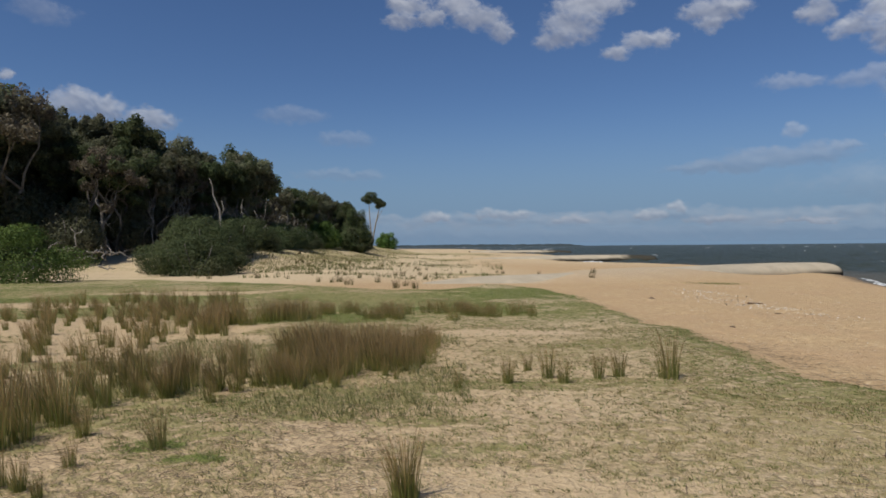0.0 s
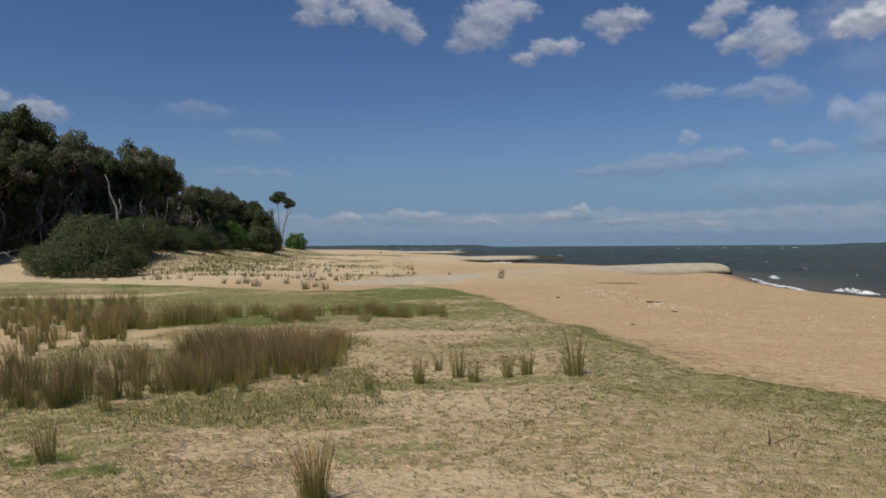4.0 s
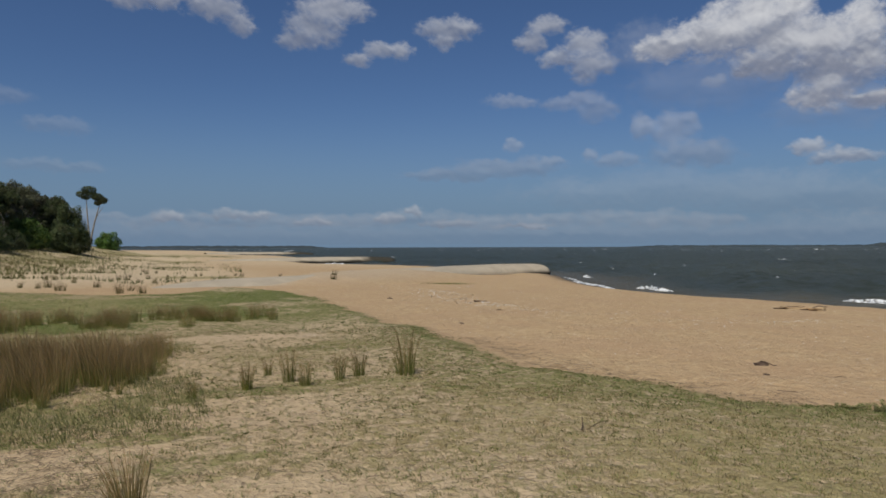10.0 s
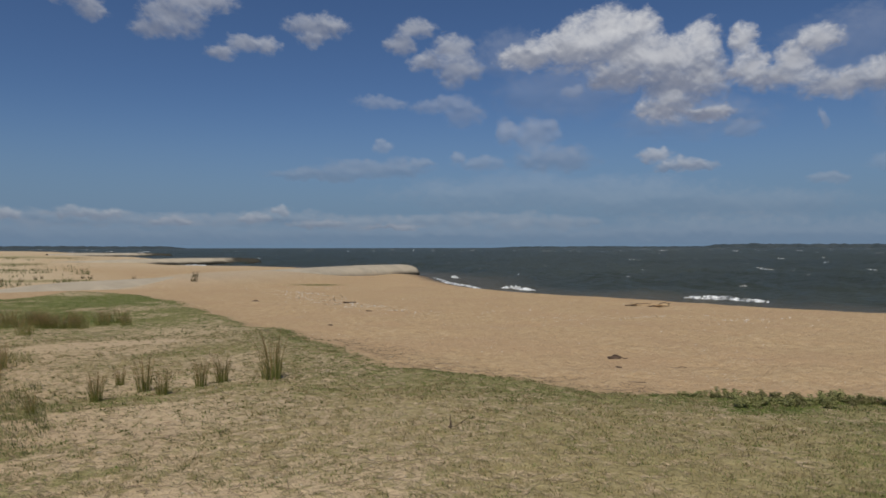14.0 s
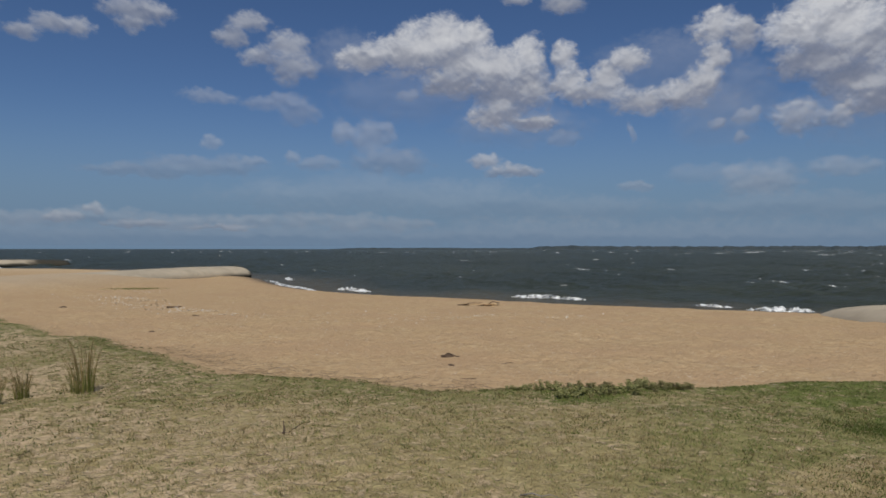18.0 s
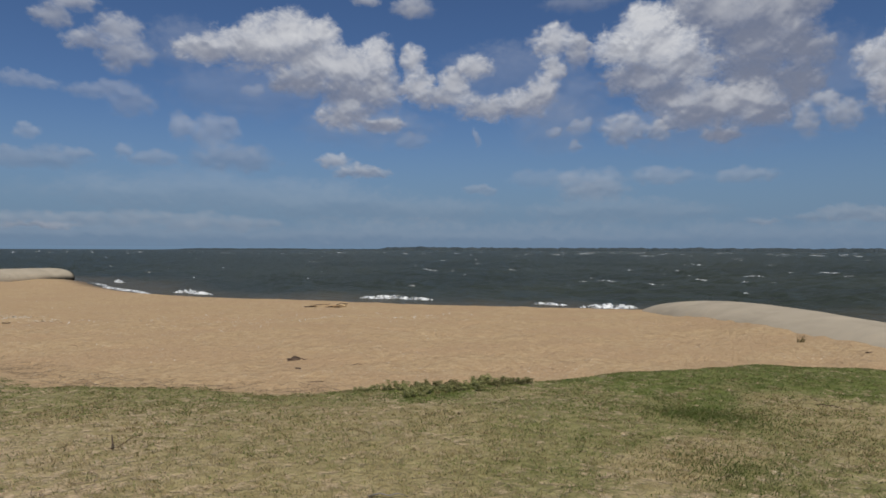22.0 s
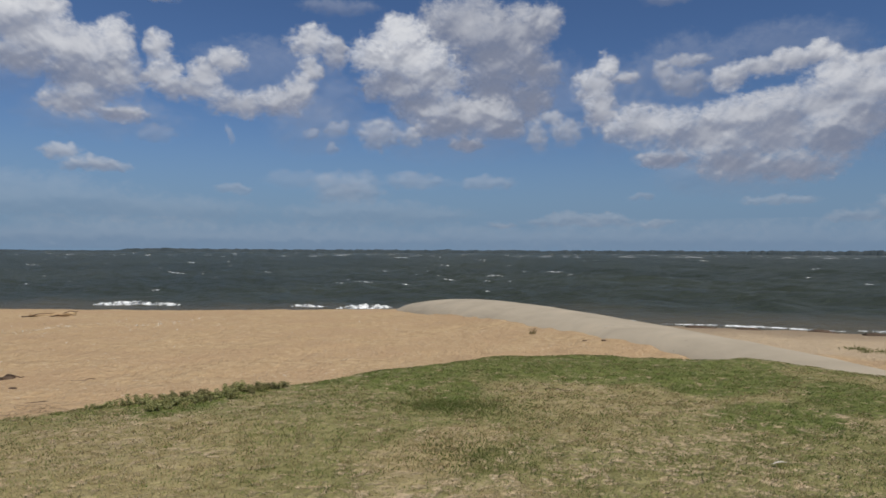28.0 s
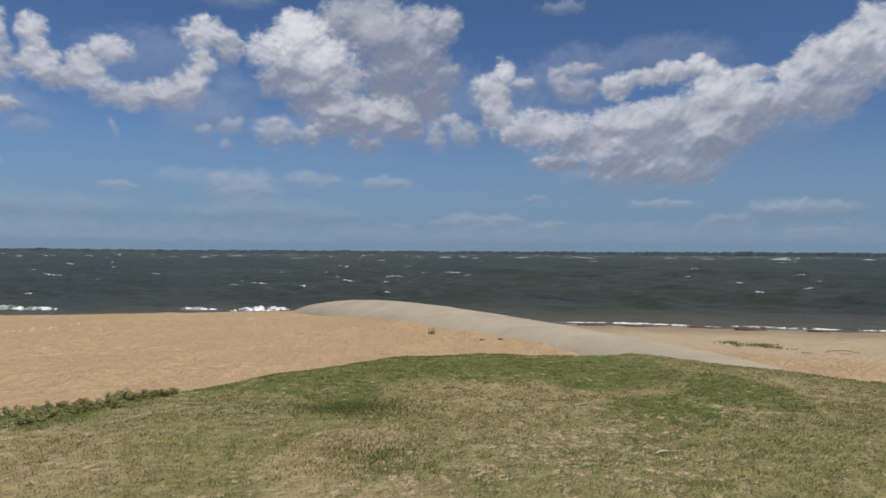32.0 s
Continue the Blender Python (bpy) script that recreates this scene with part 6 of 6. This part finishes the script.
def feather():
    """A pale feather lying in the turf."""
    n = 14
    verts, faces = [], []
    for i in range(n):
        t = i / (n - 1)
        w = 0.022 * math.sin(math.pi * min(1, t * 0.92 + 0.08)) ** 0.6
        z = 0.035 + 0.03 * math.sin(t * 2.4)
        verts += [(-0.07 + 0.15 * t, -w, z + 0.004), (-0.07 + 0.15 * t, 0, z + 0.008), (-0.07 + 0.15 * t, w, z + 0.004)]
    for i in range(n - 1):
        for k in range(2):
            a = i * 3 + k
            faces.append((a, a + 1, a + 4, a + 3))
    ob = tagged(new("feather", None), "pale grey feather lying in the turf", "feather")
    part("vane", mesh_of("vane", verts, faces, SHELL), ob)
    part("quill", tube_mesh("quill", [([(-0.10, 0, 0.03), (-0.02, 0, 0.055), (0.08, 0, 0.06)], [0.002, 0.0018, 0.0008])], SHELL, 5), ob)
    put(ob, -105.4, 5.85, -85, 0.7)
    return ob


feather()


def shell_litter(name, spots, n, seed, size, label):
    """Broken shell scattered in drifts: many tiny curved chips."""
    rng = np.random.RandomState(seed)
    which = rng.randint(len(spots), size=n)
    S = np.array(spots)[which]
    x = S[:, 0] + rng.normal(size=n) * S[:, 2]
    y = S[:, 1] + rng.normal(size=n) * S[:, 3]
    ok = (turf_inside(x, y) < -0.1) & (shore_x(y) - x > 1.2)
    x, y = x[ok], y[ok]
    k = len(x)
    z = land_z(x, y)
    s = size * (0.4 + rng.rand(k) ** 2) * np.clip(np.hypot(x, y) / 14, 0.8, 2.2)
    a = rng.rand(k) * 6.28
    tilt = rng.normal(size=(k, 2)) * 0.5
    verts = []
    for u, v in ((-1, -0.4), (0.2, -0.7), (1, 0.1), (-0.1, 0.8)):
        px, py = s * (u * np.cos(a) - v * np.sin(a)), s * (u * np.sin(a) + v * np.cos(a))
        verts.append(np.stack([x + px, y + py, z + s * 0.5 + px * tilt[:, 0] + py * tilt[:, 1]], 1))
    verts.append(np.stack([x, y, z + s * 0.95], 1))
    v = np.stack(verts, 1).reshape(-1, 3)
    f = (np.arange(k)[:, None, None] * 5 + np.array([[0, 1, 4], [1, 2, 4], [2, 3, 4], [3, 0, 4]])).reshape(-1, 3)
    return tagged(new(name, mesh_of(name, v, f, SHELL)), label, "shells", kind="stuff")


DRIFTS = [(9.2, 19.0, 0.5, 0.9), (8.9, 21.0, 0.5, 1.4), (9.4, 24.5, 0.6, 2.0), (12.8, 32, 0.7, 2.0), (12.0, 13.6, 2.2, 0.6), (15.5, 12.5, 2.0, 0.5), (10, 15.5, 2.2, 0.6), (9.5, 10.5, 3.0, 3.0), (13, 8, 4, 4), (11, 20, 4, 8), (7, 12, 1.5, 4)]
shell_litter("shell_litter", DRIFTS, 1500, 77, 0.011, "bleached shell fragments scattered over the beach sand")
shell_litter("shell_drift", [(9.3, 18.6, 0.3, 0.5), (9.0, 20.0, 0.35, 0.8), (9.2, 23.0, 0.4, 1.6), (13.5, 33.5, 1.0, 0.6), (13.5, 12.9, 1.6, 0.25), (16.5, 11.0, 1.2, 0.3), (10.2, 26.5, 0.4, 1.2), (9.6, 17.2, 0.3, 0.6)], 650, 78, 0.015, "drifts of white broken shell on the beach")

# a low grassy hummock on the open sand, and one past the groyne
rng = np.random.RandomState(83)
for az, d, rx, ry, n, label in ((-21.9, 42.5, 1.6, 0.9, 900, "flat mat of green-brown herbs on open sand"), (-112.9, 18.4, 0.9, 0.4, 380, "low green grassy hummock on the lower beach"), (-110.6, 18.9, 0.6, 0.3, 200, "low green grassy hummock on the lower beach")):
    cx, cy = polar(az, d)
    x, y = cx + rng.normal(size=n) * rx * 0.5, cy + rng.normal(size=n) * ry * 0.5
    base = np.stack([x, y, land_z(x, y) - 0.01], 1)
    ob = new("grass_mat", blades_mesh("grass_mat", base, 0.02 + 0.06 * rng.rand(n), np.full(n, 0.03), rng.normal(size=(n, 2)) * 0.7, TURF_OLIVE, 2, rng))
    tagged(ob, label, "grass", kind="stuff")


# thicker deep green turf in two hollows on the dune's shoulder
rng = np.random.RandomState(84)
for cx, cy, rx, ry, n in ((7.25, 1.27, 0.45, 0.8, 3000), (5.5, 0.75, 0.6, 0.6, 1300)):
    x, y = cx + rng.normal(size=n) * rx * 0.5, cy + rng.normal(size=n) * ry * 0.5
    base = np.stack([x, y, land_z(x, y) - 0.005], 1)
    ob = new("turf_patch", blades_mesh("turf_patch", base, 0.025 + 0.035 * rng.rand(n), np.full(n, 0.006), rng.normal(size=(n, 2)) * 0.6 + np.array([-0.6, -0.3]), TURF_GREEN, 2, rng))
    tagged(ob, "thicker patch of deep green turf in a hollow", "turf", kind="stuff")


# ---- white water ----
def foam_streak(pts_x, pts_y, width, lift, seed, name, label, category="foam"):
    """A ragged ridge of foam along a line on the water."""
    rng = np.random.RandomState(seed)
    n = len(pts_x)
    t = np.linspace(0, 1, n)
    dx, dy = np.gradient(pts_x), np.gradient(pts_y)
    ln = np.hypot(dx, dy) + 1e-6
    nx, ny = -dy / ln, dx / ln
    env = np.sin(math.pi * np.clip(t, 0.02, 0.98)) ** 0.5
    rag = 0.35 + 1.1 * fbm2(t * n * 0.16 + seed, t * 0 + seed, 4)
    w = width * env * rag
    rows = []
    for f, hgt in ((-0.5, -0.05), (-0.3, 0.55), (0.0, 1.0), (0.25, 0.6), (0.5, -0.05)):
        j = (fbm2(t * n * 0.3 + f * 9, t * 0 + seed + f, 3) - 0.5) * width * 0.5
        x, y = pts_x + nx * (w * f + j), pts_y + ny * (w * f + j)
        z = np.maximum(SEA_Z + wave_z(x, y), land_z(x, y)) + lift * hgt * env * (0.35 + 1.1 * fbm2(t * n * 0.45 + f * 3, t * 0 + seed, 3))
        rows.append(np.stack([x, y, z], 1))
    me = mesh_of(name, np.concatenate(rows), grid_faces(5, n), FOAM)
    return tagged(new(name, me), label, category, "white water")


def surf(y0, y1, off, width, lift, seed, label="white foam of a wave breaking on the beach"):
    y = np.linspace(y0, y1, max(24, int(abs(y1 - y0) * 5)))
    x = shore_x(y) + off + (fbm2(y * 0.35 + seed, y * 0, 3) - 0.5) * 1.2
    foam_streak(x, y, width, lift, seed, "breaking_wave", label)


surf(31, 50, 0.3, 0.6, 0.06, 1)
surf(47, 51, 2.6, 0.8, 0.18, 3)
surf(5.5, 9.0, 0.8, 0.3, 0.07, 5)
surf(11.5, 13.2, 3.6, 0.3, 0.12, 6)
surf(-2.4, -0.6, 0.6, 0.25, 0.05, 13)
surf(-9, -3.2, 0.1, 0.24, 0.05, 7)
surf(-13, -9.5, 0.2, 0.3, 0.06, 8)
surf(-24, -13.5, 0.2, 0.45, 0.08, 9)
for x0, y0, x1, y1, w, seed in ((28.6, 22.4, 30.6, 19.0, 0.3, 21), (29.3, 10.6, 30.8, 8.4, 0.5, 22), (26.3, 34.5, 26.5, 31.5, 0.3, 23)):
    t = np.linspace(0, 1, 40)
    foam_streak(x0 + (x1 - x0) * t + 0.5 * (fbm2(t * 6 + seed, t * 0, 2) - 0.5), y0 + (y1 - y0) * t, w, 0.22, seed, "breaking_wave", "long white crest of a small wave breaking offshore")
surf(95, 104, 1.2, 1.2, 0.25, 10)
surf(64, 76, 0.6, 0.7, 0.12, 11)


def whitecaps(name, n, seed, r0, r1, size, label):
    """Crests that break white all over the windy bay, each a small ragged heap."""
    rng = np.random.RandomState(seed)
    verts, faces = [], []
    while n:
        r = r0 * (r1 / r0) ** rng.rand()
        x, y = polar(-128 + 134 * rng.rand(), r)
        if x - shore_x(y) < 7 + 0.02 * r:
            continue
        n -= 1
        ln = size * (0.25 + 1.2 * rng.rand() ** 2.2) * np.clip(r / 120, 0.45, 3.2)
        wd = 0.16 * ln * (0.5 + rng.rand())
        hg = np.clip(0.05 * ln, 0.05, 0.5)
        a = WIND + math.pi / 2 + rng.normal() * 0.22
        k = 9
        t = np.linspace(-1, 1, k)
        env = np.clip(1 - t * t, 0.02, 1) ** 0.6 * (0.5 + 0.8 * rng.rand(k))
        cx, cy = x + t * ln * math.cos(a), y + t * ln * math.sin(a)
        o = len(verts)
        z0 = SEA_Z + wave_z(cx, cy)
        nx, ny = -math.sin(a), math.cos(a)
        for f, h in ((-0.5, -0.03), (0.1, 1.0), (0.5, -0.03)):
            off = wd * env * f + rng.normal(size=k) * wd * 0.12
            verts += [(cx[i] + nx * off[i], cy[i] + ny * off[i], z0[i] + hg * h * env[i] + 0.02) for i in range(k)]
        faces += (grid_faces(3, k) + o).tolist()
    return tagged(new(name, mesh_of(name, verts, faces, FOAM)), label, "foam", kind="stuff")


whitecaps("whitecaps", 150, 91, 42, 420, 1.5, "scattered white crests on the windy bay")
whitecaps("far_whitecaps", 520, 92, 420, 1700, 1.7, "tiny white crests far out on the bay")
